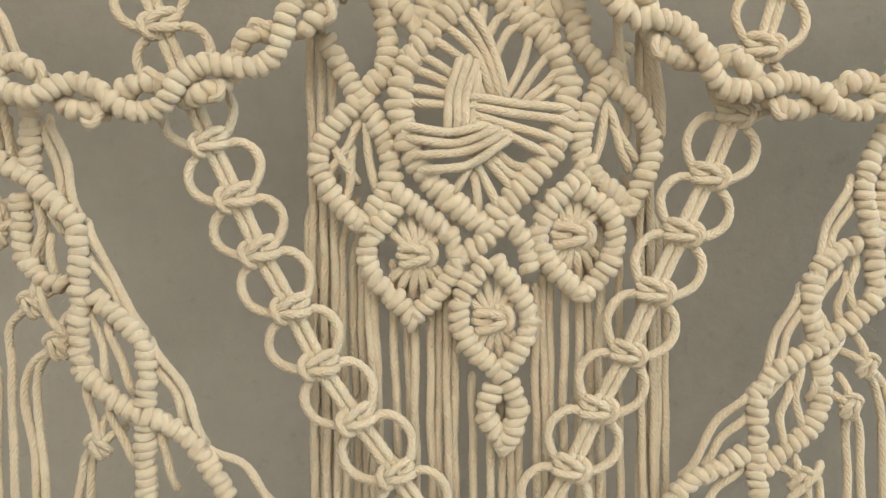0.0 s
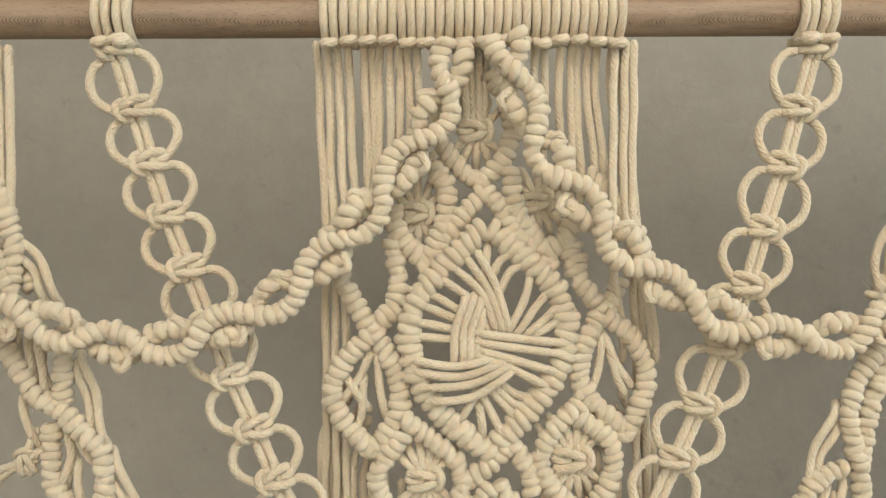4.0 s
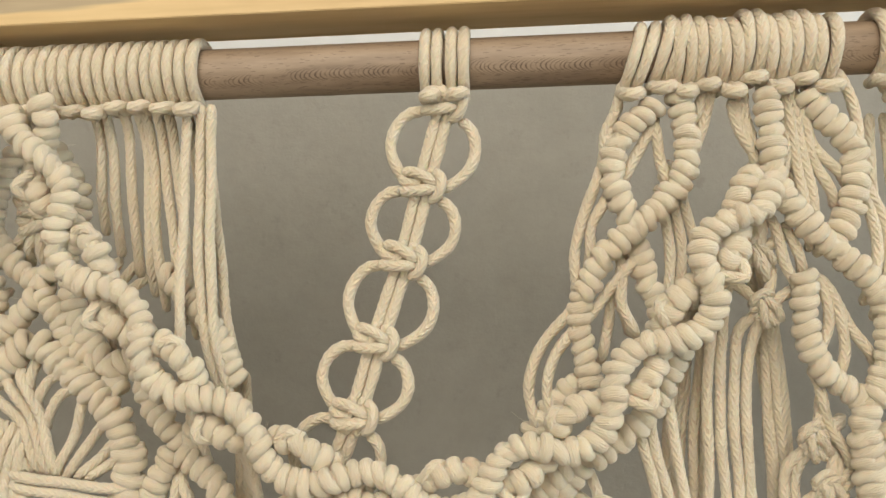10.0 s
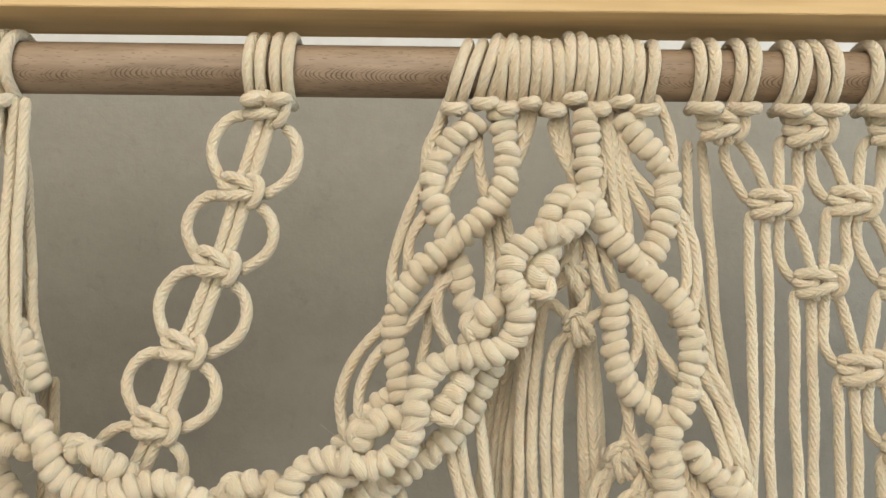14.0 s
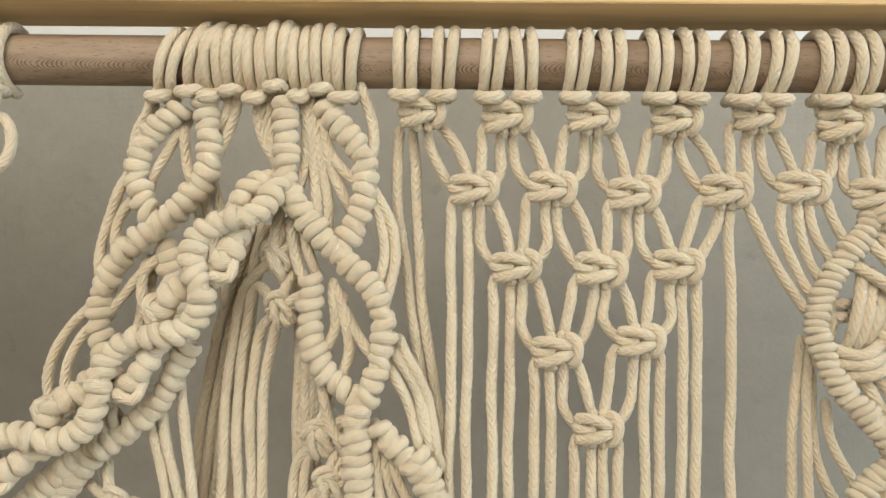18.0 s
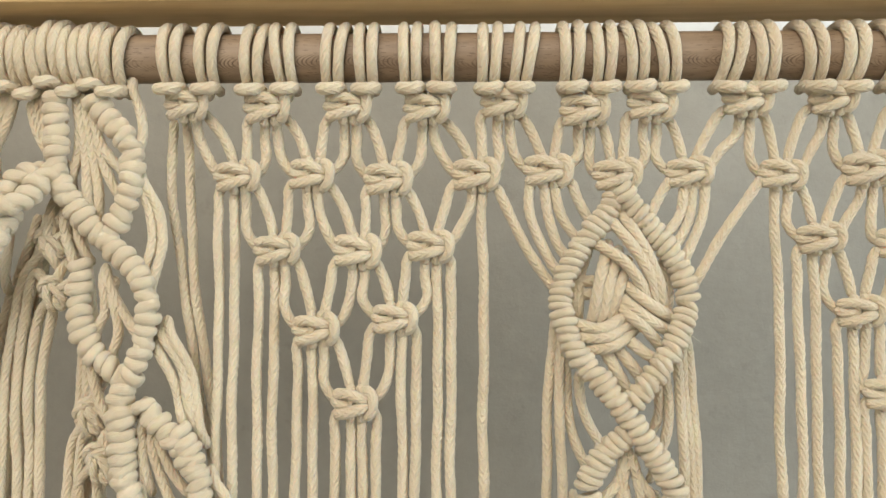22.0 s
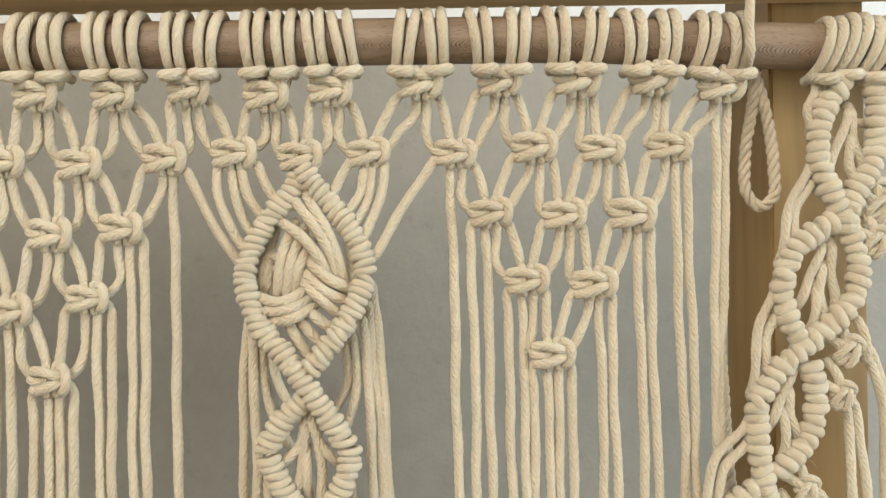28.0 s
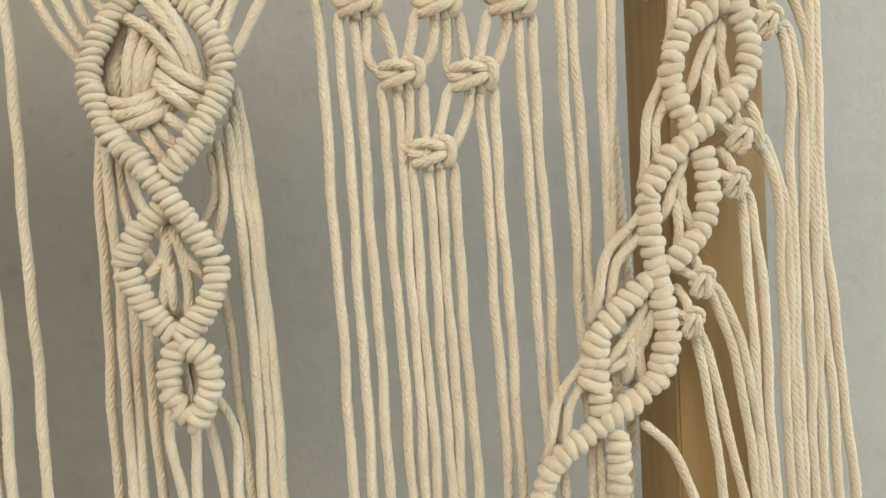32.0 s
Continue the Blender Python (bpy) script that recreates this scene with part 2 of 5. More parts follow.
def spline(pts, step):
    """Points a step apart on a smooth curve through pts."""
    p = np.asarray(pts, dtype=float)
    if len(p) == 2:
        p = np.array([p[0], (p[0] + p[1]) / 2, p[1]])
    d = np.maximum(1e-6, np.linalg.norm(np.diff(p, axis=0), axis=1))[:, None]
    v = np.diff(p, axis=0) / d
    m = np.vstack([v[:1], (v[:-1] * d[1:] + v[1:] * d[:-1]) / (d[1:] + d[:-1]), v[-1:]])
    out = []
    for k in range(len(d)):
        u = np.linspace(0, 1, 17)[:-1, None]
        out.append((2 * u ** 3 - 3 * u ** 2 + 1) * p[k] + (u ** 3 - 2 * u ** 2 + u) * d[k] * m[k] + (3 * u ** 2 - 2 * u ** 3) * p[k + 1] + (u ** 3 - u ** 2) * d[k] * m[k + 1])
    out = np.vstack(out + [p[-1:]])
    s = np.r_[0, np.cumsum(np.linalg.norm(np.diff(out, axis=0), axis=1))]
    n = max(2, int(round(s[-1] / step)) + 1)
    t = np.linspace(0, s[-1], n)
    return np.stack([np.interp(t, s, out[:, k]) for k in range(3)], axis=1)


def tube(path, r, sides=8, ref=(0, 1, 0), closed=False, flat=1.0, tip=True, even=False, square=1.0):
    """Verts, faces and uvs of a round cord along the path; flat squeezes it along the ref direction."""
    p = np.asarray(path, dtype=float)
    n = len(p)
    if closed:
        t = np.roll(p, -1, axis=0) - np.roll(p, 1, axis=0)
    else:
        t = np.gradient(p, axis=0)
    t /= np.maximum(1e-9, np.linalg.norm(t, axis=1))[:, None]
    ref = np.asarray(ref, dtype=float)
    a = ref - t * (t @ ref)[:, None]
    a /= np.maximum(1e-9, np.linalg.norm(a, axis=1))[:, None]
    b = np.cross(t, a)
    th = np.arange(sides) * 2 * math.pi / sides
    rr = np.zeros(n) + r
    if not closed and n > 12 and not even:
        rr = r * (1 + 0.035 * np.sin(np.arange(n) * 0.9 + 7 * p[0, 0] * 100) + 0.03 * np.sin(np.arange(n) * 0.37 + p[0, 2] * 300))
    if tip and not closed:
        rr[0] *= 0.55
        rr[-1] *= 0.55
    ct = np.sign(np.cos(th)) * np.abs(np.cos(th)) ** square
    st = np.sign(np.sin(th)) * np.abs(np.sin(th)) ** square
    v = p[:, None] + rr[:, None, None] * (ct[None, :, None] * a[:, None] * flat + st[None, :, None] * b[:, None])
    s = np.r_[0, np.cumsum(np.linalg.norm(np.diff(p, axis=0), axis=1))]
    last = n if closed else n - 1
    i = np.arange(last)[:, None]
    j = np.arange(sides)[None, :]
    i2, j2 = (i + 1) % n, (j + 1) % sides
    faces = np.stack([i * sides + j, i * sides + j2, i2 * sides + j2, i2 * sides + j], axis=-1).reshape(-1, 4)
    send = np.r_[s, s[-1] + np.linalg.norm(p[0] - p[-1])]
    u0, u1 = j / sides + 0 * i, (j + 1) / sides + 0 * i
    v0, v1 = send[i] + 0 * j, send[i + 1] + 0 * j
    uvs = np.stack([np.stack([u0, v0], -1), np.stack([u1, v0], -1), np.stack([u1, v1], -1), np.stack([u0, v1], -1)], axis=2).reshape(-1, 2)
    faces = faces.tolist()
    if not closed:
        faces += [list(range(sides))[::-1], [(n - 1) * sides + k for k in range(sides)]]
        uvs = np.vstack([uvs, np.zeros((2 * sides, 2))])
    return v.reshape(-1, 3), faces, uvs


def joined(pieces):
    verts, faces, uvs, base = [], [], [], 0
    for v, f, u in pieces:
        verts.append(v)
        faces += [[k + base for k in face] for face in f]
        uvs.append(u)
        base += len(v)
    return np.vstack(verts), faces, np.vstack(uvs)


def thing(name, place, label, category, group=""):
    ob = new(name)
    ob.empty_display_size = 0.02
    ob.location = place
    return tagged(ob, label, category, group)


def part(name, me, parent, m=None, label="", under=False):
    """A mesh as a part of a thing, or (under) of a part that lies at the origin; m is its pose in the world."""
    ob = new(name, me)
    ob.parent = parent
    if not under:
        ob.matrix_parent_inverse = Matrix.Translation(-Vector(parent.location))
    if m is not None:
        ob.matrix_basis = m
    if label:
        tagged(ob, label)
    return ob


R = 0.00235
rnd = random.Random(7)


def at_depth(pts, y):
    """(x, z) or (x, z, y) to points in space."""
    return [(p[0], p[2] if len(p) > 2 else y, p[1]) for p in pts]


def cord(parent, y, *pts, r=R, name="cord", wob=0.0004, label="", mat=None):
    step = 0.002
    p = spline(at_depth(pts, y), step)
    if wob and len(p) > 6:
        k = rnd.random() * 50
        s = np.arange(len(p)) * step
        env = np.minimum(1, np.minimum(s, s[::-1]) / 0.02)
        p[:, 0] += wob * env * (np.sin(s * 60 + k) + 0.6 * np.sin(s * 140 + 2 * k))
        p[:, 1] += wob * env * np.sin(s * 75 + 3 * k)
    if len(p) > 4:
        t = np.gradient(p, axis=0)
        t /= np.maximum(1e-9, np.linalg.norm(t, axis=1))[:, None]
        zig = 0.00009 * np.where(np.arange(len(p)) % 2, 1, -1) * (1 + 0.5 * np.sin(np.arange(len(p)) * 0.31))
        p = p + np.stack([t[:, 2], 0 * zig, -t[:, 0]], axis=1) * zig[:, None]
    v, f, u = tube(p, r, 8)
    return part(name, mesh_of(name, v, f, mat or COTTON, u), parent, label=label)


def tuck(parent, y, *pts, **kw):
    """A cord whose two ends go on under the ribs that it springs from."""
    q = [(c[0], c[2], c[1]) for c in at_depth(pts, y)]
    ends = []
    for a, b in ((q[0], q[1]), (q[-1], q[-2])):
        l = math.hypot(a[0] - b[0], a[1] - b[1]) or 1
        ends.append((a[0] + 0.006 * (a[0] - b[0]) / l, a[1] + 0.006 * (a[1] - b[1]) / l, a[2] + 0.004))
    return cord(parent, y, ends[0], *q, ends[1], **kw)


def make_hitches():
    """Six slightly different turns of cord round a carrier; x runs along the carrier, y towards the viewer."""
    out = []
    for lean, swell, lump in ((0.05, 1.0, 0.3), (0.22, 1.04, 1.9), (-0.12, 0.95, 2.8), (0.12, 1.0, 4.0), (0.3, 0.97, 5.1), (-0.05, 1.05, 0.9)):
        th = np.arange(24) * 2 * math.pi / 24
        p = np.stack([lean * 0.005 * np.sin(th) + 0.0004 * np.cos(2 * th + lump), (0.0034 + 0.0003 * np.sin(2 * th + lump)) * np.cos(th) * swell,
                      (0.0044 + 0.0002 * np.cos(th + lump)) * np.sin(th) * swell], axis=1)
        v, f, u = tube(p, 0.00230 * (0.92 + 0.08 * np.cos(th)), 12, ref=(1, 0, 0), closed=True, flat=1.28)
        out.append(mesh_of("hitch", v, f, HITCH, u))
    return out


HITCHES = make_hitches()


FUZZ = {}


def rib(parent, y, *pts, pitch=0.0050, size=0.88, loose=1.0):
    """A row of half hitches on a carrier cord; loose says how unevenly they lie."""
    p = spline(at_depth(pts, y), pitch)
    v, f, u = tube(p, 0.0045 * size, 8)
    FUZZ.setdefault(parent.name, (parent, []))[1].extend(p[::3])
    holder = part("rib", mesh_of("carrier_cord", v, f, COTTON, u), parent)
    t = np.gradient(p, axis=0)
    slant = rnd.choice((-1, 1)) * rnd.uniform(0.10, 0.24)
    wide = pitch / 0.0054
    for c, d in zip(p, t):
        d = Vector(d).normalized()
        front = Vector((0, -1, 0))
        front = (front - d * front.dot(d)).normalized()
        side = d.cross(front)
        m = Matrix((d, front, side)).transposed().to_4x4()
        s = size * (1 + rnd.uniform(-0.06, 0.06) * wide * loose)
        spin = Matrix.Rotation(slant + rnd.uniform(-0.09, 0.09) * wide * loose, 4, "Y") @ Matrix.Rotation(rnd.uniform(-0.3, 0.3), 4, "X")
        m = Matrix.Translation(Vector(c) + Vector([rnd.uniform(-0.0003, 0.0003) * wide * loose for _ in range(3)])) @ m @ spin @ Matrix.Diagonal((wide * rnd.uniform(0.92, 1.10), s * (1 + rnd.uniform(-0.08, 0.1) * wide), s * (1 + rnd.uniform(-0.08, 0.09) * wide * wide), 1))
        ob = part("hitch", rnd.choice(HITCHES), holder, m, under=True)
    return holder


def make_knot(stub):
    """A square knot about 21 mm wide: two bars over the core cords and the bight at one side."""
    mm = 0.001
    shapes = (
        [(-9.6, -0.6, 3.4), (-7.0, -3.4, 4.2), (-2.5, -5.2, 4.1), (2.0, -5.3, 2.6), (5.2, -3.6, 1.5), (6.6, -1.2, 1.0)],
        [(-9.4, -0.4, -4.0), (-7.0, -3.2, -4.4), (-2.5, -5.2, -3.6), (2.0, -5.3, -2.0), (5.2, -3.6, -1.2), (6.6, -1.2, -0.8)],
        [(-10.6, -0.6, 1.6), (-8.6, -2.2, 0.2), (-5.5, -2.8, -0.6), (-2.5, -2.6, -0.4)],
        [(3.4, 0.2, 5.2), (5.4, -3.0, 5.6), (7.6, -4.8, 3.6), (8.2, -5.2, 0.2), (7.4, -4.4, -3.4), (5.4, -2.2, -5.2), (3.8, 0.4, -4.8)],
        [(-2.4, -1.2, stub), (-2.2, -2.6, 0), (-2.4, -1.0, -stub)],
        [(2.3, -1.2, stub), (2.2, -2.6, 0), (2.4, -1.0, -stub)],
    )
    pieces = [tube(spline([(x * mm, y * mm, z * mm) for x, y, z in s], 0.0014), 0.00238, 8, flat=0.98) for s in shapes]
    return mesh_of("square_knot", *joined(pieces)[:2], COTTON, joined(pieces)[2])


KNOT = make_knot(8)
SMALL_KNOT = make_knot(4)


def knot(parent, at, y=-0.004, tilt=0.0, size=1.0, flip=False, small=False):
    m = pose(at[0], y, at[1], 0, tilt + rnd.uniform(-5, 5), 0)
    s = size * rnd.uniform(0.96, 1.05)
    return part("square_knot", SMALL_KNOT if small else KNOT, parent, m @ Matrix.Diagonal((-s if flip else s, s, s * rnd.uniform(0.95, 1.06), 1)))


DOWEL_Z = 1.800


def dowel_z(x):
    """The dowel's axis: level, but bowed down a little towards the end by the post."""
    d = max(0.0, x - 0.66)
    return DOWEL_Z - 0.036 * d * min(1.0, d / 0.10)




def make_larks_head(lean, gap, half, dz=0.0):
    pieces = []
    for side in (-1, 1):
        a = np.radians(np.linspace(-112, 150, 30))
        rad = 0.0135 + 0.0018 * np.clip((-60 - np.degrees(a)) / 50, 0, 1)
        z = np.sin(a) * rad
        x = side * (0.00258 + gap * np.clip((z + 0.014) / 0.028, 0, 1)) - lean * (z + 0.014)
        p = np.stack([x, -np.cos(a) * rad, z], axis=1)
        pieces.append(tube(p, 0.0025, 10, ref=(1, 0, 0)))
    h = half - 0.0028
    dz -= 0.0004
    b = spline([(-h * 0.7, -0.0030, -0.0150), (-h, -0.0095, -0.0166), (-h * 0.6, -0.0148, -0.0178 + dz), (0.0, -0.0158, -0.0180 + dz),
                (h * 0.6, -0.0148, -0.0174 + dz * 1.3), (h, -0.0095, -0.0164), (h * 0.7, -0.0030, -0.0150)], 0.0012)
    pieces.append(tube(b, 0.0029, 10, ref=(0, 0, 1), flat=0.95))
    v, f, u = joined(pieces)
    return mesh_of("larks_head", v, f, COTTON, u)


HEADS = [make_larks_head(*k) for k in ((0.0, 0.0006, 0.0072), (0.08, 0.0012, 0.0070), (-0.08, 0.0009, 0.0070), (-0.34, 0.0006, 0.0062), (0.0, 0.0, 0.0054, -0.0008), (-0.02, 0.0, 0.0053, 0.0014), (0.01, 0.0, 0.0055, 0.0002))]


def head(parent, x, kind=None, drop=0.0):
    me = HEADS[kind] if kind is not None else rnd.choice(HEADS[:3])
    s = rnd.uniform(0.97, 1.03)
    return part("larks_head", me, parent, pose(x, 0, dowel_z(x) - drop - rnd.uniform(-0.0003, 0.0003), 0, rnd.uniform(-6, 6) if kind is None else rnd.uniform(-1.5, 1.5), 0) @ Matrix.Diagonal((s, 1, 1, 1)))


def box_mesh(name, lo, hi, mat, bevel=0.0):
    bm = bmesh.new()
    bmesh.ops.create_cube(bm, size=1)
    for v in bm.verts:
        v.co = Vector([a + (b - a) * (c + 0.5) for a, b, c in zip(lo, hi, v.co)])
    if bevel:
        bmesh.ops.bevel(bm, geom=bm.edges[:], offset=bevel, segments=2, affect="EDGES")
    me = bpy.data.meshes.new(name)
    bm.to_mesh(me)
    bm.free()
    me.materials.append(mat)
    return me


def structure(name, lo, hi, mat, label, bevel=0.0):
    return tagged(new(name, box_mesh(name, lo, hi, mat, bevel)), label, "", "", "structure")


# ---- the room ----
WY = 0.30
structure("wall_north", (-2.3, WY, 0), (2.5, WY + 0.12, 1.901), WALL, "grey painted plaster wall behind the hanging")
# white from 1.901 m up, where the gap over the dowel looks through
structure("wall_north_top", (-2.3, WY, 1.901), (2.5, WY + 0.12, 2.62), WHITE, "plain plaster above 1.9 m, white where the wall below is grey")
structure("wall_west", (-2.42, -2.6, 0), (-2.3, WY + 0.12, 2.62), WHITE, "plain white side wall")
structure("floor", (-2.42, -2.72, -0.1), (2.62, WY + 0.12, 0), FLOOR, "plain grey-brown screed floor")
structure("ceiling", (-2.42, -2.72, 2.62), (2.62, WY + 0.12, 2.72), WHITE, "plain white ceiling")


def wall_with_opening(name, axis, at, thick, lo, hi, olo, ohi, top, mat, label):
    """A wall along one axis with one window opening from olo to ohi, sill 1.05 m, head 2.4 m."""
    holder = None
    for a, b, z0, z1 in ((lo, olo, 0, top), (ohi, hi, 0, top), (olo, ohi, 0, 1.05), (olo, ohi, 2.4, top)):
        if axis == "x":
            me = box_mesh("wall_piece", (a, at, z0), (b, at + thick, z1), mat)
        else:
            me = box_mesh("wall_piece", (at, a, z0), (at + thick, b, z1), mat)
        ob = new(name if holder is None else "wall_piece", me)
        if holder is None:
            holder = tagged(ob, label, "", "", "structure")
        else:
            ob.parent = holder


wall_with_opening("wall_south", "x", -2.72, 0.12, -2.42, 2.62, -1.7, 0.7, 2.62, WHITE, "plain white wall with an added window")
wall_with_opening("wall_east", "y", 2.5, 0.12, -2.6, WY + 0.12, -1.15, 0.0, 2.62, WHITE, "plain white side wall with a window")


def window(name, lo, hi, mid, label):
    holder = tagged(new(name, box_mesh("window_sill", (lo[0], lo[1], lo[2]), (hi[0], hi[1], lo[2] + 0.03), FRAME)), label, "", "", "structure")
    along_x = hi[0] - lo[0] > hi[1] - lo[1]
    k = 0 if along_x else 1
    for a, b, z0, z1 in ((lo[k], lo[k] + 0.05, lo[2] + 0.03, hi[2]), (hi[k] - 0.05, hi[k], lo[2] + 0.03, hi[2]), (mid - 0.03, mid + 0.03, lo[2] + 0.03, hi[2] - 0.05),
                         (lo[k] + 0.05, hi[k] - 0.05, hi[2] - 0.05, hi[2])):
        l2, h2 = list(lo), list(hi)
        l2[k], h2[k], l2[2], h2[2] = a, b, z0, z1
        ob = new("window_frame", box_mesh("window_frame", l2, h2, FRAME))
        ob.parent = holder


# the first window is added, out of view, to hold the front fill
window("added_window_1", (-1.7, -2.70, 1.05), (0.7, -2.64, 2.4), -0.5, "added white framed window behind the camera, out of view")
window("window_2", (2.54, -1.15, 1.05), (2.60, 0.0, 2.4), -0.55, "white framed window in the side wall")

# ---- timber and dowel ----
beam = thing("timber_beam", (0.2, 0.003, 1.819), "sawn pine beam of two boards butted at a dark joint", "beam")
for x0, x1, front, note in ((-0.80, -0.0180, -0.0202, "pine board with grey bark streaks"), (-0.0168, 0.935, -0.0207, "")):
    me = box_mesh("board", (x0, front, 1.8187), (x1, 0.0130, 1.900), BARK if note else PINE, 0.0004)
    for v in me.vertices:
        v.co.z += 0.0004 + (0.011 if note else -0.0018) * (-0.017 - v.co.x)
    part("board", me, beam, label=note)
post_mesh = box_mesh("timber_post", (0.807, 0.022, 0.0), (0.857, 0.080, 1.905), POST, 0.0015)
for v in post_mesh.vertices:
    v.co.x += 0.030 * (v.co.z - 1.76)
post = tagged(new("timber_post", post_mesh), "yellow-brown pine post standing behind the dowel", "post")
leg = tagged(new("timber_post", box_mesh("timber_post", (-0.76, 0.022, 0.0), (-0.71, 0.080, 1.905), POST, 0.0015)), "yellow-brown pine post standing behind the dowel", "post")

ring = 40
xs = np.linspace(-0.70, 0.93, 164)
dv, df, du = tube(np.stack([xs, 0 * xs, [dowel_z(x) for x in xs]], axis=1), 0.011 - 0.0012 * np.clip((xs - 0.921) / 0.009, 0, 1) ** 2, ring, tip=False, even=True)
dowel = tagged(new("dowel", mesh_of("dowel", dv, df, BEECH, du)), "round brown beech dowel with dark flecks, hung below the beam", "dowel")
for x in (-0.66,):
    h = thing("hanging_loop", (x, 0, DOWEL_Z), "cream cotton loop that holds the dowel to the beam", "cord")
    a = np.radians(np.linspace(0, 360, 60)[:-1])
    p = np.stack([x + 0 * a, -0.003 + np.cos(a) * 0.0225, 1.847 + np.sin(a) * 0.0665], axis=1)
    v, f, u = tube(p, 0.0025, 8, ref=(1, 0, 0), closed=True)
    part("loop", mesh_of("loop", v, f, COTTON, u), h)

MX = -0.0015


def mirror(pts, on):
    return [(2 * MX - p[0], *p[1:]) for p in pts] if on else list(pts)

LOW = 1.06


def hang(parent, y, p, drift=0.0, low=LOW, top=None, **kw):
    """A cord that hangs free from p; top is where it leaves the ribs above."""
    k = rnd.uniform(-0.002, 0.002)
    mid = (p[1] + low) / 2
    guide = [top, p, (p[0], p[1] - 0.010), (p[0] + drift * 0.05, p[1] - 0.035)] if top else [p]
    return cord(parent, y, *guide, (p[0] + drift * 0.5 + k, mid), (p[0] + drift - k, low + rnd.uniform(-0.02, 0.02)), **kw)


# ---- the two nets of square knots ----
def right_half(parent, k, lo, y):
    """The two cords from the right half of a knot into the left half of the knot below."""
    dz = k[1] - lo[1]
    cord(parent, y, (k[0] + 0.0040, k[1] - 0.0010, y + 0.001), (k[0] + 0.0078, k[1] - 0.0048), (k[0] + 0.0082 + 0.55 * (lo[0] - k[0] - 0.0105), k[1] - 0.45 * dz), (lo[0] - 0.0026, lo[1] + 0.006), wob=0.0004)
    cord(parent, y + 0.001, (k[0] + 0.0023, k[1], y - 0.002), (k[0] + 0.0028, k[1] - 0.40 * dz), (max(lo[0] - 0.0150, k[0] + 0.0020), lo[1] + 0.28 * dz), (lo[0] - 0.0106, lo[1] + 0.0022), (lo[0] - 0.0050, lo[1] - 0.0006, y + 0.001), wob=0.0004)


def left_half(parent, k, lo, y):
    dz = k[1] - lo[1]
    cord(parent, y, (k[0] - 0.0045, k[1] - 0.0012, y + 0.001), (k[0] - 0.0100, k[1] - 0.0040), (k[0] - 0.0095 - 0.55 * (k[0] - lo[0] - 0.0115), k[1] - 0.45 * dz), (lo[0] + 0.0026, lo[1] + 0.006), wob=0.0004)
    cord(parent, y + 0.001, (k[0] - 0.0023, k[1], y - 0.002), (k[0] - 0.0028, k[1] - 0.42 * dz), (min(lo[0] + 0.0135, k[0] - 0.0020), lo[1] + 0.30 * dz), (lo[0] + 0.0092, lo[1] + 0.0030), (lo[0] + 0.0050, lo[1] + 0.0010, y + 0.001), wob=0.0004)


def net(rows, label, lean, inner_left):
    top = rows[0]
    panel = thing("net_panel", (sum(p[0] for p in top) / len(top), 0, DOWEL_Z), label, "macrame net", "macrame on the dowel")
    for n, row in enumerate(rows):
        for i, k in enumerate(row):
            knot(panel, k, -0.003 if n else -0.0065)
            if n == 0:
                head(panel, k[0] - 0.0078)
                head(panel, k[0] + 0.0078)
                for dx in (-0.0075, -0.0025, 0.0025, 0.0075):
                    cord(panel, -0.004, (k[0] + dx * 1.2, DOWEL_Z - 0.0150), (k[0] + dx, k[1] + 0.003), wob=0)
            if n + 1 < len(rows):
                below = rows[n + 1]
                if i < len(below):
                    right_half(panel, k, below[i], -0.003)
                if i >= 1:
                    left_half(panel, k, below[i - 1], -0.003)
            if i == 0 and n > 0:
                for dx in (-0.0095, -0.0025) if n > 1 or not inner_left else (-0.0025,):
                    hang(panel, -0.002, (k[0] + dx, k[1] - 0.006), lean, top=(k[0] + dx * 0.55, k[1] - 0.0005))
            if i == len(row) - 1 and n > 0:
                for dx in (0.0085, 0.0025) if n > 1 or inner_left else (0.0025,):
                    hang(panel, -0.002, (k[0] + dx, k[1] - 0.006), lean, top=(k[0] + dx * 0.55, k[1] - 0.0005))
    return panel


NET_A = [
    [(0.3775, 1.7764), (0.4137, 1.7752), (0.4498, 1.7751), (0.4851, 1.7743), (0.5194, 1.7767)],
    [(0.4000, 1.7444), (0.4333, 1.7451), (0.4679, 1.7430), (0.5070, 1.7450)],
    [(0.4183, 1.7114), (0.4541, 1.7108), (0.4866, 1.7128)],
    [(0.4360, 1.6760), (0.4710, 1.6808)],
    [(0.4534, 1.6436)],
]
NET_B = [
    [(0.6268, 1.7775), (0.6642, 1.7776), (0.7008, 1.7778), (0.7371, 1.7780), (0.7697, 1.7735)],
    [(0.6426, 1.7446), (0.6802, 1.7471), (0.7127, 1.7453), (0.7452, 1.7459)],
    [(0.6586, 1.7162), (0.6934, 1.7146), (0.7260, 1.7139)],
    [(0.6749, 1.6841), (0.7066, 1.6816)],
    [(0.6860, 1.6488)],
]
net_a = net(NET_A, "cream cotton net of square knots with long loose ends", 0.002, False)
net_b = net(NET_B, "cream cotton net of square knots beside the timber post", 0.001, True)
cord(net_a, 0.004, (0.3667, 1.7727), (0.3662, 1.7638), (0.3720, 1.6987), (0.3804, 1.6495), (0.3876, 1.6154), ((0.3913, 1.5889)), (0.392, LOW))
cord(net_a, 0.004, (0.3723, 1.7727), (0.3733, 1.7588), (0.3797, 1.6839), (0.3881, 1.6299), (0.396, LOW))
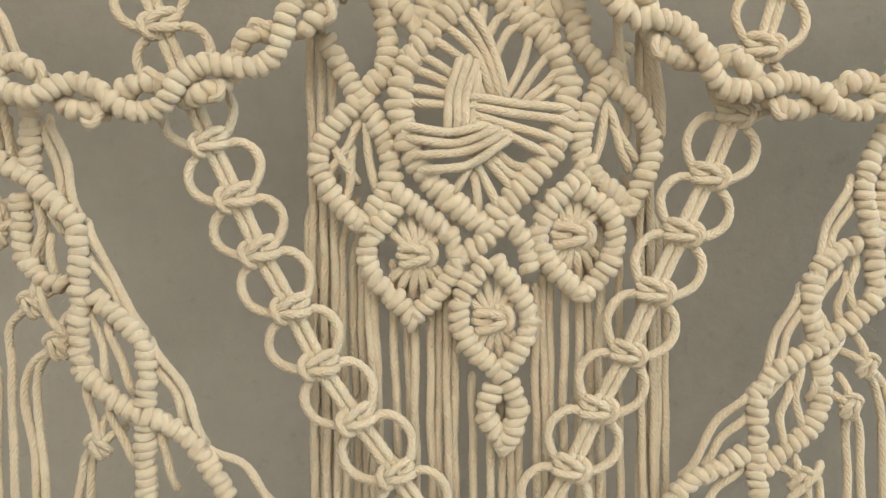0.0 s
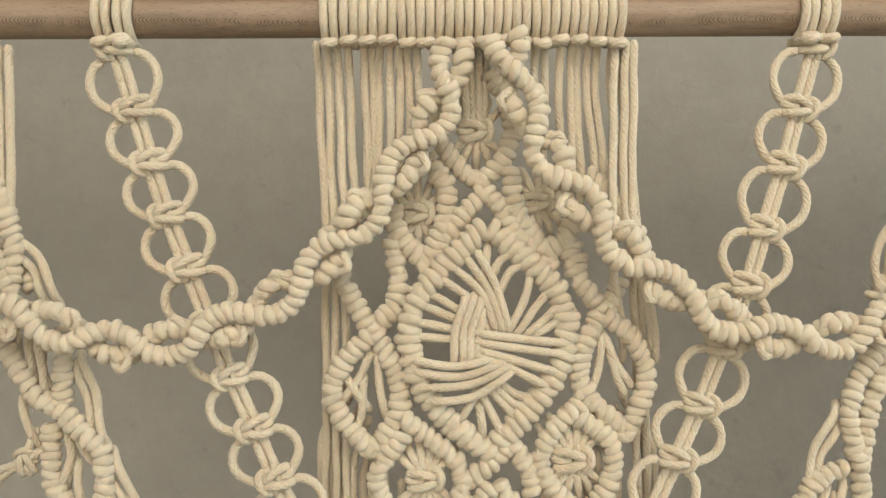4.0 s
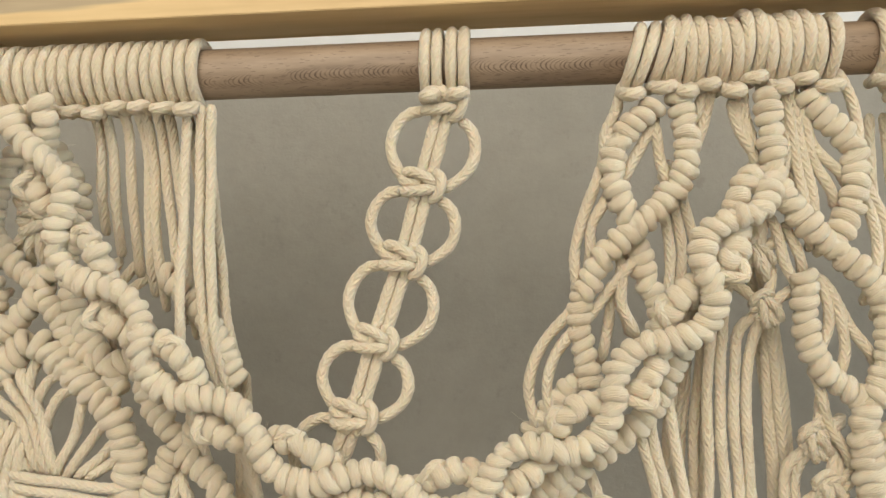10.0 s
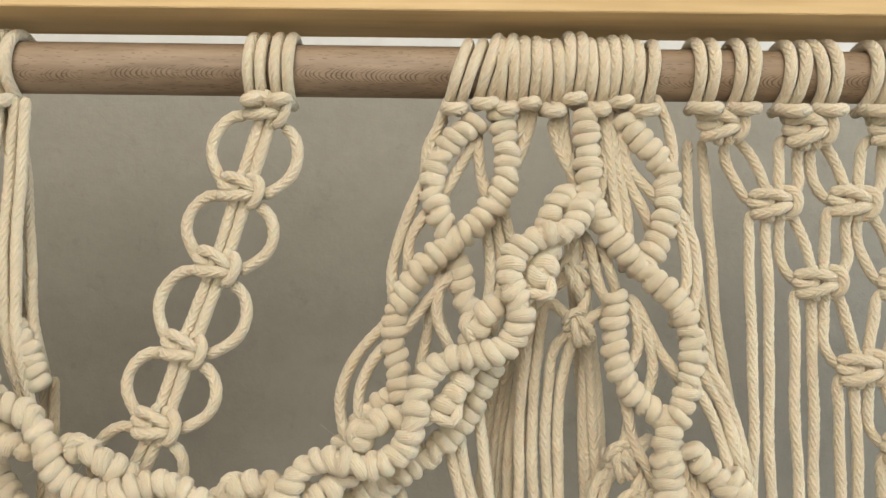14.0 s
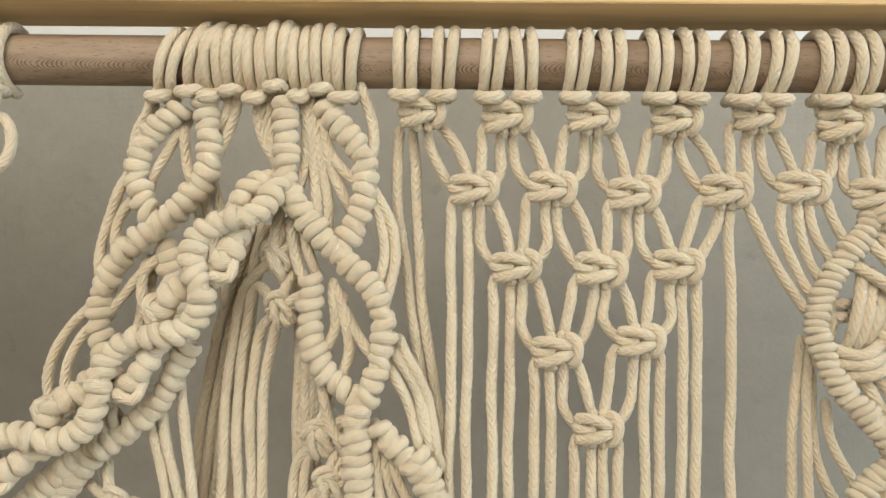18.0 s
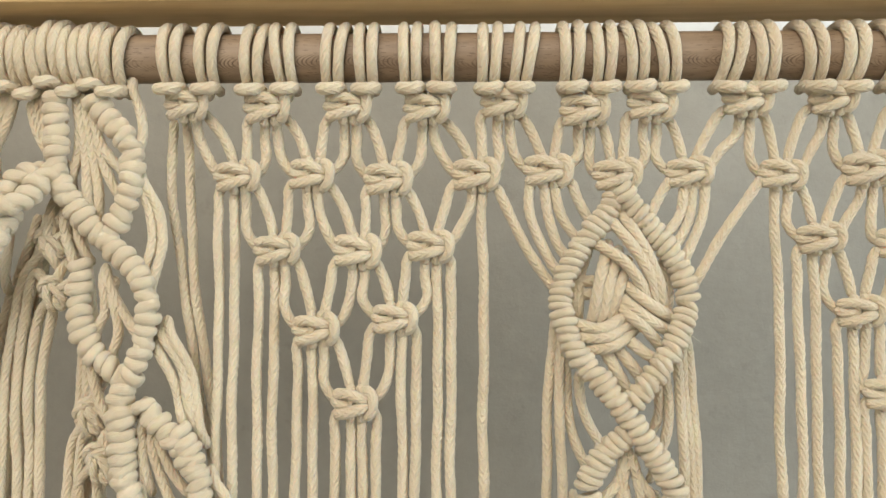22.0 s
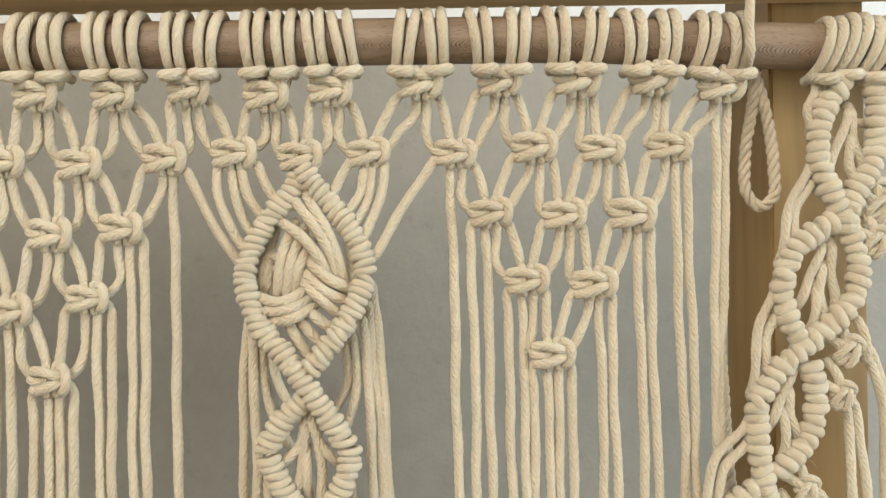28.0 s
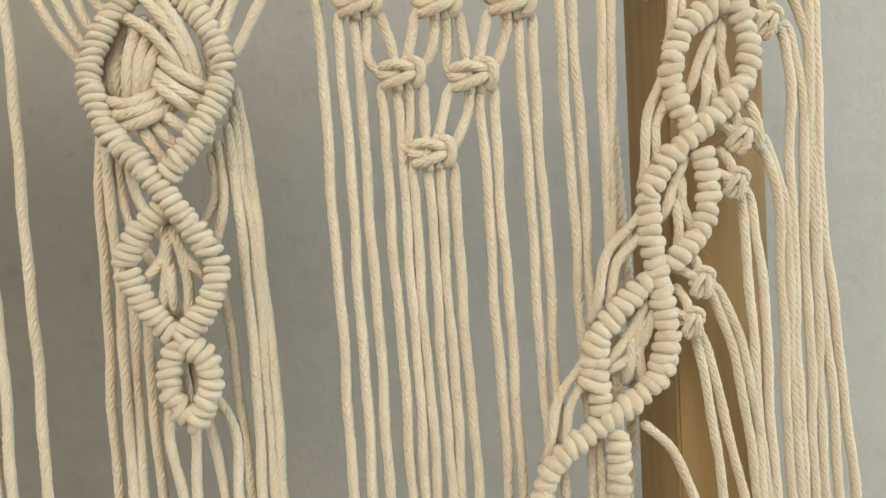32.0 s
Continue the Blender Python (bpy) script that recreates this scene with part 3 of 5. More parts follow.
for p, q in (((0.7748, 1.7693), (0.7652, 1.5988)), ((0.7692, 1.7695), (0.7630, 1.5989))):
    cord(net_b, -0.002, p, q, (q[0] - 0.004, LOW))

# ---- the pendant with the woven diamond ----
diamond = thing("diamond_pendant", (0.57, 0, DOWEL_Z), "cream cotton pendant with a woven diamond and long fringe", "macrame pendant", "macrame on the dowel")
D1 = [(0.5552, 1.7733), (0.5849, 1.7752)]
D2 = [(0.5391, 1.7466), (0.5698, 1.7448), (0.6018, 1.7457)]
for k in D1:
    head(diamond, k[0] - 0.0072)
    head(diamond, k[0] + 0.0072)
    knot(diamond, k, -0.0065)
    for dx in (-0.0075, -0.0025, 0.0025, 0.0075):
        cord(diamond, -0.004, (k[0] + dx * 1.2, DOWEL_Z - 0.0150), (k[0] + dx, k[1] + 0.003), wob=0)
for k in D2:
    knot(diamond, k, -0.003)
right_half(diamond, NET_A[0][4], D2[0], -0.003)
left_half(diamond, D1[0], D2[0], -0.003)
right_half(diamond, D1[0], D2[1], -0.003)
left_half(diamond, D1[1], D2[1], -0.003)
right_half(diamond, D1[1], D2[2], -0.003)
left_half(diamond, NET_B[0][0], D2[2], -0.003)
cord(diamond, -0.004, (0.5156, 1.7405), (0.5267, 1.7169), (0.5413, 1.6935))
cord(diamond, -0.004, (0.6338, 1.7438), (0.6162, 1.7180), (0.6024, 1.6954))
cord(diamond, -0.004, (0.5312, 1.7442), (0.5304, 1.7305), (0.5389, 1.7070), (0.5450, 1.6984))
cord(diamond, -0.004, (0.5371, 1.7404), (0.5390, 1.7255), (0.5451, 1.7107), (0.5512, 1.7046))
cord(diamond, -0.004, (0.5415, 1.7404), (0.5451, 1.7255), (0.5537, 1.7132))
cord(diamond, -0.004, (0.5489, 1.7429), (0.5525, 1.7329), (0.5591, 1.7218))
cord(diamond, -0.004, (0.5939, 1.7440), (0.5877, 1.7341), (0.5837, 1.7255))
cord(diamond, -0.004, (0.5993, 1.7403), (0.5974, 1.7279), (0.5900, 1.7168))
cord(diamond, -0.004, (0.6030, 1.7403), (0.6008, 1.7230), (0.5941, 1.7119))
cord(diamond, -0.004, (0.6087, 1.7427), (0.6072, 1.7279), (0.5976, 1.7045))
DY = -0.013
for pts, pitch in (([(0.5696, 1.7377, -0.004), (0.5662, 1.7301, -0.005), (0.5556, 1.7169, -0.006), (0.5457, 1.6996, -0.007), (0.5431, 1.6890, -0.008)], 0.0035), ([(0.5704, 1.7382, -0.007), (0.5749, 1.7319, -0.006), (0.5870, 1.7168, -0.006), (0.5969, 1.7003, -0.007), (0.5989, 1.6900, -0.008)], 0.0035),
                   ([(0.5431, 1.6866, -0.008), (0.5493, 1.6673, -0.01), (0.5632, 1.6503, -0.013), (0.5707, 1.6396, -0.015), (0.5809, 1.6251, -0.015), (0.5880, 1.6128, -0.014)], 0.0036), ([(0.5984, 1.6866, -0.008), (0.5944, 1.6752, -0.01), (0.5847, 1.6598, -0.013), (0.5737, 1.6466, -0.014)], 0.0035),
                   ([(0.5695, 1.6316), (0.5585, 1.6211), (0.5530, 1.6106)], 0.0036), ([(0.5540, 1.6057), (0.5598, 1.5924), (0.5692, 1.5801)], 0.0036), ([(0.5904, 1.6086), (0.5900, 1.6033), (0.5841, 1.5885), (0.5734, 1.5779)], 0.0036),
                   ([(0.5718, 1.5746), (0.5678, 1.5654), (0.5681, 1.5522), (0.5761, 1.5415)], 0.0040), ([(0.5754, 1.5738), (0.5829, 1.5684), (0.5838, 1.5557), (0.5775, 1.5423)], 0.0040)):
    rib(diamond, DY, *pts, pitch=pitch, size=0.86)
for pts in ([(0.5611, 1.7134, -0.006), (0.5711, 1.7056, -0.0105), (0.5776, 1.6971, -0.01), (0.5827, 1.6859, -0.004)], [(0.5670, 1.7232, -0.006), (0.5784, 1.7078, -0.0095), (0.5833, 1.6982, -0.009), (0.5860, 1.6852, -0.004)], [(0.5732, 1.7243, -0.006), (0.5832, 1.7053, -0.009), (0.5873, 1.6934, -0.008), (0.5887, 1.6836, -0.004)],
            [(0.5644, 1.7100, -0.004), (0.5605, 1.6972, -0.0085), (0.5579, 1.6809, -0.005)], [(0.5689, 1.7074, -0.004), (0.5645, 1.6946, -0.0085), (0.5620, 1.6806, -0.005)], [(0.5728, 1.7028, -0.004), (0.5682, 1.6920, -0.0085), (0.5657, 1.6819, -0.005)],
            [(0.5485, 1.6793, -0.006), (0.5598, 1.6768, -0.0115), (0.5738, 1.6833, -0.005)], [(0.5503, 1.6730, -0.006), (0.5627, 1.6733, -0.0115), (0.5749, 1.6794, -0.005)], [(0.5540, 1.6675, -0.006), (0.5656, 1.6694, -0.0115), (0.5750, 1.6755, -0.005)],
            [(0.5704, 1.6977, -0.004), (0.5818, 1.6871, -0.0115), (0.5923, 1.6816, -0.006)], [(0.5681, 1.6925, -0.004), (0.5813, 1.6807, -0.0115), (0.5902, 1.6759, -0.006)], [(0.5673, 1.6887, -0.004), (0.5779, 1.6785, -0.0115), (0.5866, 1.6698, -0.006)], [(0.5704, 1.6745, -0.004), (0.5799, 1.6660, -0.009), (0.5851, 1.6632, -0.006)],
            [(0.5620, 1.6692, -0.004), (0.5680, 1.6575, -0.008), (0.5727, 1.6495, -0.006)], [(0.5663, 1.6709, -0.004), (0.5741, 1.6607, -0.008), (0.5779, 1.6559, -0.006)], [(0.5547, 1.7116), (0.5503, 1.6989), (0.5500, 1.6843)], [(0.5571, 1.7140), (0.5530, 1.6992), (0.5522, 1.6845)], [(0.5913, 1.7009), (0.5924, 1.6909), (0.5912, 1.6822)], [(0.5709, 1.5705), (0.5708, 1.5571), (0.5735, 1.5442)], [(0.5752, 1.5708), (0.5764, 1.5566), (0.5754, 1.5440)], [(0.5776, 1.5659), (0.5785, 1.5535), (0.5759, 1.5445)], [(0.5575, 1.6976), (0.5542, 1.6976), (0.5513, 1.6973)], [(0.5570, 1.6919), (0.5537, 1.6916), (0.5508, 1.6913)]):
    tuck(diamond, 0.0, *pts, r=0.0027, wob=0)
for pts in ([(0.5701, 1.6221), (0.5668, 1.6104), (0.5600, 1.6034)], [(0.5707, 1.6178), (0.5686, 1.6036), (0.5660, 1.5919)], [(0.5729, 1.6219), (0.5768, 1.6106), (0.5817, 1.6050)], [(0.5702, 1.6059), (0.5704, 1.5915)], [(0.5754, 1.6126), (0.5772, 1.6005), (0.5766, 1.5886)]):
    tuck(diamond, -0.009, *pts)
for pts in ([(0.5432, 1.6838), (0.5401, 1.6541), (0.5385, 1.6197), (0.5363, 1.5096)], [(0.5461, 1.6789), (0.5435, 1.6442), (0.5448, 1.6099), (0.5427, 1.5089)], [(0.5478, 1.6689), (0.5475, 1.6442), (0.5513, 1.6246), (0.5615, 1.6051)], [(0.5527, 1.6566), (0.5539, 1.6418), (0.5660, 1.6185)],
            [(0.5502, 1.6041), (0.5480, 1.5665), (0.5474, 1.5063)], [(0.5552, 1.5886), (0.5536, 1.5509), (0.5547, 1.5055)], [(0.5622, 1.5484), (0.5608, 1.5310), (0.5641, 1.5059)], [(0.5723, 1.5374), (0.5709, 1.5052)], [(0.5777, 1.5406), (0.5815, 1.5086), (0.5821, 1.5040)],
            [(0.6008, 1.6850), (0.6047, 1.6393), (0.6066, 1.6003), (0.6079, 1.5020)], [(0.5992, 1.6763), (0.6021, 1.6290), (0.6037, 1.5994), (0.6039, 1.5010)], [(0.5963, 1.6688), (0.5986, 1.6287), (0.5997, 1.5989), (0.5991, 1.5008)],
            [(0.5916, 1.6615), (0.5923, 1.6295), (0.5837, 1.6076)], [(0.5881, 1.6566), (0.5884, 1.6369), (0.5789, 1.6197)], [(0.5874, 1.6036), (0.5904, 1.5729), (0.5933, 1.5014)], [(0.5796, 1.5514), (0.5874, 1.5379), (0.5890, 1.5026)]):
    end = pts[-1]
    tail = [(end[0] + 0.004, LOW)] if end[1] < 1.54 else []
    cord(diamond, 0.003 + 0.004 * rnd.random(), *pts, *tail)

# ---- the leaf pendants ----
def leaf_ends(parent, knots, tails, y, flip=False):
    """Small knots at a leaf's edge, tied to it by short cords, with the pairs of cords that hang from them."""
    way = 1 if flip else -1
    for k in knots:
        knot(parent, k, y + 0.002, rnd.uniform(50, 75) * way, 0.74, flip=flip)
        for dx, dz in ((0.014, 0.008), (0.005, 0.017)):
            cord(parent, 0, (k[0], k[1], y), (k[0] + way * dx * 0.5, k[1] + dz * 0.6, y + 0.001), (k[0] + way * dx, k[1] + dz, y + 0.006), wob=0)
    for pts in tails:
        end, first = pts[-1], pts[0]
        near = min(knots, key=lambda k: math.hypot(k[0] - first[0], k[1] - first[1]))
        root = [(near[0], near[1], y + 0.001)] if math.hypot(near[0] - first[0], near[1] - first[1]) < 0.028 else []
        cord(parent, y + 0.006, *root, *pts, (end[0] + rnd.uniform(-0.002, 0.002), LOW + rnd.uniform(-0.03, 0.03)))


def arm(parent, m):
    """The arm of a leaf pendant that leans towards the middle of the hanging."""
    ribs = (
        (-0.010, [(0.2732, 1.7758), (0.2620, 1.7658), (0.2561, 1.7532), (0.2579, 1.7407), (0.2637, 1.7281)]),
        (-0.010, [(0.2840, 1.7792), (0.2869, 1.7659), (0.2858, 1.7495), (0.2766, 1.7363), (0.2626, 1.7241), (0.2510, 1.7143), (0.2432, 1.7004)]),
        (-0.008, [(0.2428, 1.6992), (0.2408, 1.6874), (0.2428, 1.6741), (0.2446, 1.6630)]),
        (-0.003, [(0.2670, 1.7178), (0.2692, 1.7057), (0.2749, 1.6926), (0.2729, 1.6769)]),
        (-0.004, [(0.2449, 1.6649), (0.2309, 1.6552), (0.2219, 1.6434)]),
        (-0.012, [(0.2810, 1.6755), (0.2761, 1.6661), (0.2694, 1.6533), (0.2592, 1.6428), (0.2456, 1.6330)]),
        (-0.010, [(0.2512, 1.6445), (0.2269, 1.6217), (0.2071, 1.5977), (0.2021, 1.5812), (0.2039, 1.5645), (0.2078, 1.5508)]),
        (-0.008, [(0.2415, 1.6319), (0.2291, 1.6136), (0.2089, 1.5468), (0.2095, 1.5205), (0.1958, 1.5069), (0.1747, 1.4929), (0.1542, 1.4795), (0.1464, 1.4694)]),
        (-0.009, [(0.1985, 1.5488), (0.1858, 1.5437), (0.1770, 1.5325), (0.1749, 1.5146), (0.1795, 1.4976)]),
        (-0.009, [(0.1464, 1.4670), (0.1479, 1.4455), (0.1469, 1.4302), (0.1496, 1.4084), (0.1456, 1.3836)]),
        (-0.006, [(0.1820, 1.4868), (0.1842, 1.4684), (0.1765, 1.4502), (0.1619, 1.4383), (0.1527, 1.4305)]),
        (-0.009, [(0.1394, 1.4390), (0.1267, 1.4314), (0.1121, 1.4251), (0.1024, 1.4146), (0.0994, 1.3915)]),
    )
    for y, pts in ribs:
        rib(parent, y, *mirror(pts, m))
    loops = (
        [(0.2503, 1.7473), (0.2432, 1.7291), (0.2401, 1.7146), (0.2404, 1.7051)], [(0.2525, 1.7365), (0.2468, 1.7267), (0.2464, 1.7171)], [(0.2733, 1.7680), (0.2664, 1.7561), (0.2618, 1.7475)], [(0.2749, 1.7677), (0.2765, 1.7542), (0.2786, 1.7465)],
        [(0.2984, 1.7847), (0.2962, 1.7743), (0.2923, 1.7619), (0.2886, 1.7533)], [(0.2607, 1.7821), (0.2571, 1.7709), (0.2541, 1.7574)], [(0.2948, 1.7834), (0.2916, 1.7721)], [(0.2624, 1.7104), (0.2531, 1.6994), (0.2461, 1.6908)], [(0.2595, 1.7080), (0.2594, 1.6933), (0.2625, 1.6861)],
        [(0.2387, 1.6933), (0.2262, 1.6790), (0.2194, 1.6591), (0.2218, 1.6452)], [(0.2401, 1.6863), (0.2311, 1.6744), (0.2273, 1.6604), (0.2282, 1.6507)], [(0.2585, 1.7747), (0.2543, 1.7660), (0.2532, 1.7562)],
        [(0.1959, 1.5802), (0.1842, 1.5591), (0.1775, 1.5317)], [(0.1962, 1.5683), (0.1879, 1.5554), (0.1851, 1.5435)], [(0.1697, 1.5235), (0.1578, 1.5026), (0.1514, 1.4803)], [(0.1728, 1.5174), (0.1633, 1.5025), (0.1605, 1.4874)],
        [(0.1430, 1.4696), (0.1272, 1.4578), (0.1109, 1.4299)], [(0.1413, 1.4574), (0.1280, 1.4467), (0.1219, 1.4358)], [(0.1999, 1.5384), (0.1965, 1.5259), (0.1999, 1.5119)], [(0.1952, 1.5287), (0.1911, 1.5167), (0.1926, 1.5063)],
        [(0.1902, 1.5350), (0.1813, 1.5232), (0.1783, 1.5173)], [(0.1677, 1.4868), (0.1586, 1.4747), (0.1525, 1.4688)], [(0.1713, 1.4834), (0.1685, 1.4681), (0.1718, 1.4540)], [(0.1653, 1.4712), (0.1609, 1.4590), (0.1627, 1.4434)],
        [(0.1927, 1.4982), (0.1807, 1.4801), (0.1783, 1.4709)], [(0.1816, 1.4272), (0.1694, 1.4151), (0.1601, 1.4059)], [(0.1380, 1.4286), (0.1257, 1.4196), (0.1196, 1.4073)], [(0.1795, 1.5145), (0.1865, 1.5016)],
    )
    for pts in loops:
        tuck(parent, -0.007, *mirror(pts, m), wob=0.0003)
    for pts in ([(0.2808, 1.7446), (0.2844, 1.7304), (0.2862, 1.7163), (0.2835, 1.6932)], [(0.2841, 1.7495), (0.2878, 1.7352), (0.2914, 1.7210), (0.2910, 1.6976)], [(0.2786, 1.7390), (0.2805, 1.7260), (0.2809, 1.7119), (0.2768, 1.6886)], [(0.2615, 1.7148), (0.2590, 1.6984), (0.2624, 1.6866)], [(0.2562, 1.6985), (0.2539, 1.6845), (0.2520, 1.6752)]):
        tuck(parent, 0.002, *mirror(pts, m), wob=0.0003)
    leaf_ends(parent, mirror([(0.2484, 1.6090), (0.2436, 1.5824)], m),
              [mirror(p, m) for p in ([(0.2575, 1.6072), (0.2642, 1.5930), (0.2658, 1.5732)], [(0.2475, 1.6023), (0.2452, 1.5881)])], -0.006, m)
    leaf_ends(parent, mirror([(0.2087, 1.4839), (0.2000, 1.4621), (0.1733, 1.4227)], m),
              [mirror(p, m) for p in ([(0.2004, 1.4516), (0.2020, 1.4242)], [(0.2069, 1.4514), (0.2092, 1.4240)], [(0.2157, 1.4726), (0.2198, 1.4591), (0.2216, 1.4236)], [(0.2189, 1.4745), (0.2263, 1.4573), (0.2301, 1.4233)],
                                      [(0.1792, 1.4184), (0.1808, 1.4023)], [(0.1855, 1.4213), (0.1878, 1.4020)], [(0.2392, 1.4953), (0.2466, 1.4063)], [(0.2488, 1.4951), (0.2547, 1.4061)])], -0.006, m)


leaf = thing("leaf_pendant", (0.305, 0, DOWEL_Z), "cream cotton pendant parting into two knotted leaf braids", "macrame pendant", "macrame on the dowel")
for n, (x, kind, drop) in enumerate(((0.2650, 3, 0.001), (0.2775, 3, -0.001), (0.2870, 4, 0), (0.2962, 5, 0), (0.3055, 4, 0.001), (0.3150, 5, -0.002), (0.3245, 4, 0), (0.3340, 5, -0.001), (0.3432, 2, 0.001))):
    head(leaf, x, kind, drop)
arm(leaf, False)
ribs = (
    (-0.012, [(0.3185, 1.7788), (0.3201, 1.7625), (0.3205, 1.7476), (0.3247, 1.7352)]),
    (-0.012, [(0.3240, 1.7374), (0.3358, 1.7225), (0.3460, 1.7127), (0.3581, 1.7005), (0.3623, 1.6882), (0.3607, 1.6691), (0.3564, 1.6564)]),
    (-0.010, [(0.3361, 1.7772), (0.3444, 1.7678), (0.3532, 1.7553), (0.3534, 1.7427), (0.3497, 1.7282), (0.3438, 1.7192)]),
    (-0.010, [(0.3316, 1.7044), (0.3314, 1.6883), (0.3321, 1.6780), (0.3388, 1.6657), (0.3510, 1.6556)]),
    (-0.012, [(0.3555, 1.6544), (0.3517, 1.6471), (0.3515, 1.6301), (0.3535, 1.6109)]),
    (-0.012, [(0.3616, 1.6429), (0.3741, 1.6305), (0.3841, 1.6162)]),
    (-0.012, [(0.3784, 1.6320), (0.3862, 1.6141), (0.3876, 1.5905), (0.3902, 1.5763)]),
    (-0.012, [(0.3522, 1.6452), (0.3536, 1.6260), (0.3564, 1.6070), (0.3640, 1.5923), (0.3757, 1.5857)]),
)
for y, pts in ribs:
    rib(leaf, y, *pts)
for pts in ([(0.3259, 1.7822), (0.3278, 1.7658), (0.3275, 1.7532), (0.3252, 1.7436)], [(0.3331, 1.7772), (0.3391, 1.7570), (0.3493, 1.7457)], [(0.3358, 1.7636), (0.3391, 1.7510), (0.3452, 1.7379)], [(0.3280, 1.7836), (0.3307, 1.7541), (0.3340, 1.7286)], [(0.3289, 1.7841), (0.3336, 1.7570), (0.3378, 1.7287), (0.3369, 1.7211)],
            [(0.3517, 1.7845), (0.3559, 1.7725), (0.3566, 1.7632), (0.3542, 1.7536)], [(0.3560, 1.7425), (0.3608, 1.7286), (0.3620, 1.7160), (0.3582, 1.6984)], [(0.3572, 1.7425), (0.3643, 1.7286), (0.3665, 1.7160), (0.3619, 1.6922)], [(0.3076, 1.7835), (0.3100, 1.7670), (0.3149, 1.7531)], [(0.3104, 1.7839), (0.3117, 1.7687), (0.3145, 1.7585)],
            [(0.3155, 1.7283), (0.3148, 1.7157), (0.3172, 1.7081)], [(0.3219, 1.7253), (0.3261, 1.7082), (0.3293, 1.7019)], [(0.3284, 1.7208), (0.3317, 1.7107)], [(0.3421, 1.6995), (0.3499, 1.6835), (0.3577, 1.6724)],
            [(0.3405, 1.6983), (0.3418, 1.6833), (0.3382, 1.6757)], [(0.3449, 1.6932), (0.3478, 1.6732), (0.3454, 1.6656)], [(0.3689, 1.6737), (0.3766, 1.6590), (0.3806, 1.6395)], [(0.3706, 1.6762), (0.3804, 1.6566), (0.3862, 1.6298)],
            [(0.3366, 1.6610), (0.3407, 1.6438), (0.3471, 1.6316)], [(0.3599, 1.6335), (0.3628, 1.6088)], [(0.3667, 1.6290), (0.3744, 1.6120), (0.3782, 1.6072)], [(0.3466, 1.7284), (0.3417, 1.7183)],
            [(0.3672, 1.6740), (0.3779, 1.6569), (0.3840, 1.6327)], [(0.3653, 1.6679), (0.3738, 1.6521), (0.3791, 1.6326)], [(0.3917, 1.6110), (0.4004, 1.5990), (0.4043, 1.5823)], [(0.3596, 1.6397), (0.3606, 1.6154), (0.3604, 1.6008)], [(0.3635, 1.6299), (0.3688, 1.6105), (0.3752, 1.5961)]):
    tuck(leaf, -0.007, *pts, wob=0.0003)
leaf_ends(leaf, [(0.3150, 1.7143), (0.3175, 1.6919)], [[(0.3023, 1.7017), (0.2961, 1.6775), (0.2933, 1.6076)], [(0.3059, 1.7017), (0.3008, 1.6775), (0.3004, 1.6077)], [(0.3094, 1.6840), (0.3056, 1.6675), (0.3060, 1.6078)], [(0.3141, 1.6802), (0.3101, 1.6524), (0.3104, 1.6079)]], -0.006, True)
leaf_ends(leaf, [(0.3347, 1.6365), (0.3411, 1.6159)], [[(0.3257, 1.6267), (0.3235, 1.6070)], [(0.3298, 1.6255), (0.3287, 1.6071)]], -0.006, True)
leaf_ends(leaf, [(0.3349, 1.6384), (0.3394, 1.6190)], [[(0.3278, 1.6064), (0.3278, 1.5866)], [(0.3369, 1.6064), (0.3383, 1.5866)]], -0.006, True)
cord(leaf, -0.004, (0.3156, 1.7357), (0.3163, 1.7257), (0.3160, 1.7156))
cord(leaf, -0.008, (0.3057, 1.7784), (0.3079, 1.7679), (0.3141, 1.7551))
cord(leaf, -0.006, (0.3102, 1.7789), (0.3120, 1.7706), (0.3151, 1.7613))
cord(leaf, -0.004, (0.3283, 1.7786), (0.3289, 1.7597), (0.3323, 1.7409))
for n, (a, p) in enumerate(((((0.3011, 1.7292)), ((0.2858, 1.6761))), (((0.3026, 1.7292)), ((0.2891, 1.6762))), (((0.3042, 1.7294)), ((0.2925, 1.6811))), (((0.3057, 1.7294)), ((0.2960, 1.6812))),
                            (((0.3072, 1.7295)), ((0.2995, 1.6812))), (((0.3164, 1.7296)), ((0.3224, 1.6717))), (((0.3179, 1.7297)), ((0.3249, 1.6717))), (((0.3195, 1.7297)), ((0.3279, 1.6718))))):
    cord(leaf, 0.010 + 0.003 * (n % 3), a, p, (p[0], 1.4), (p[0] + 0.002, LOW))
for p in ((0.3226, 1.6873), (0.3246, 1.6769), (0.3264, 1.6665), (0.3283, 1.6665)):
    hang(leaf, 0.012, p)
for pts in ([(0.2679, 1.6527), (0.2699, 1.6399), (0.2746, 1.6215)], [(0.2633, 1.6491), (0.2660, 1.6364), (0.2692, 1.6215)], [(0.2757, 1.6654), (0.2774, 1.6443), (0.2811, 1.6211)]):
    cord(leaf, -0.006, *pts, (pts[-1][0] + 0.004, LOW))

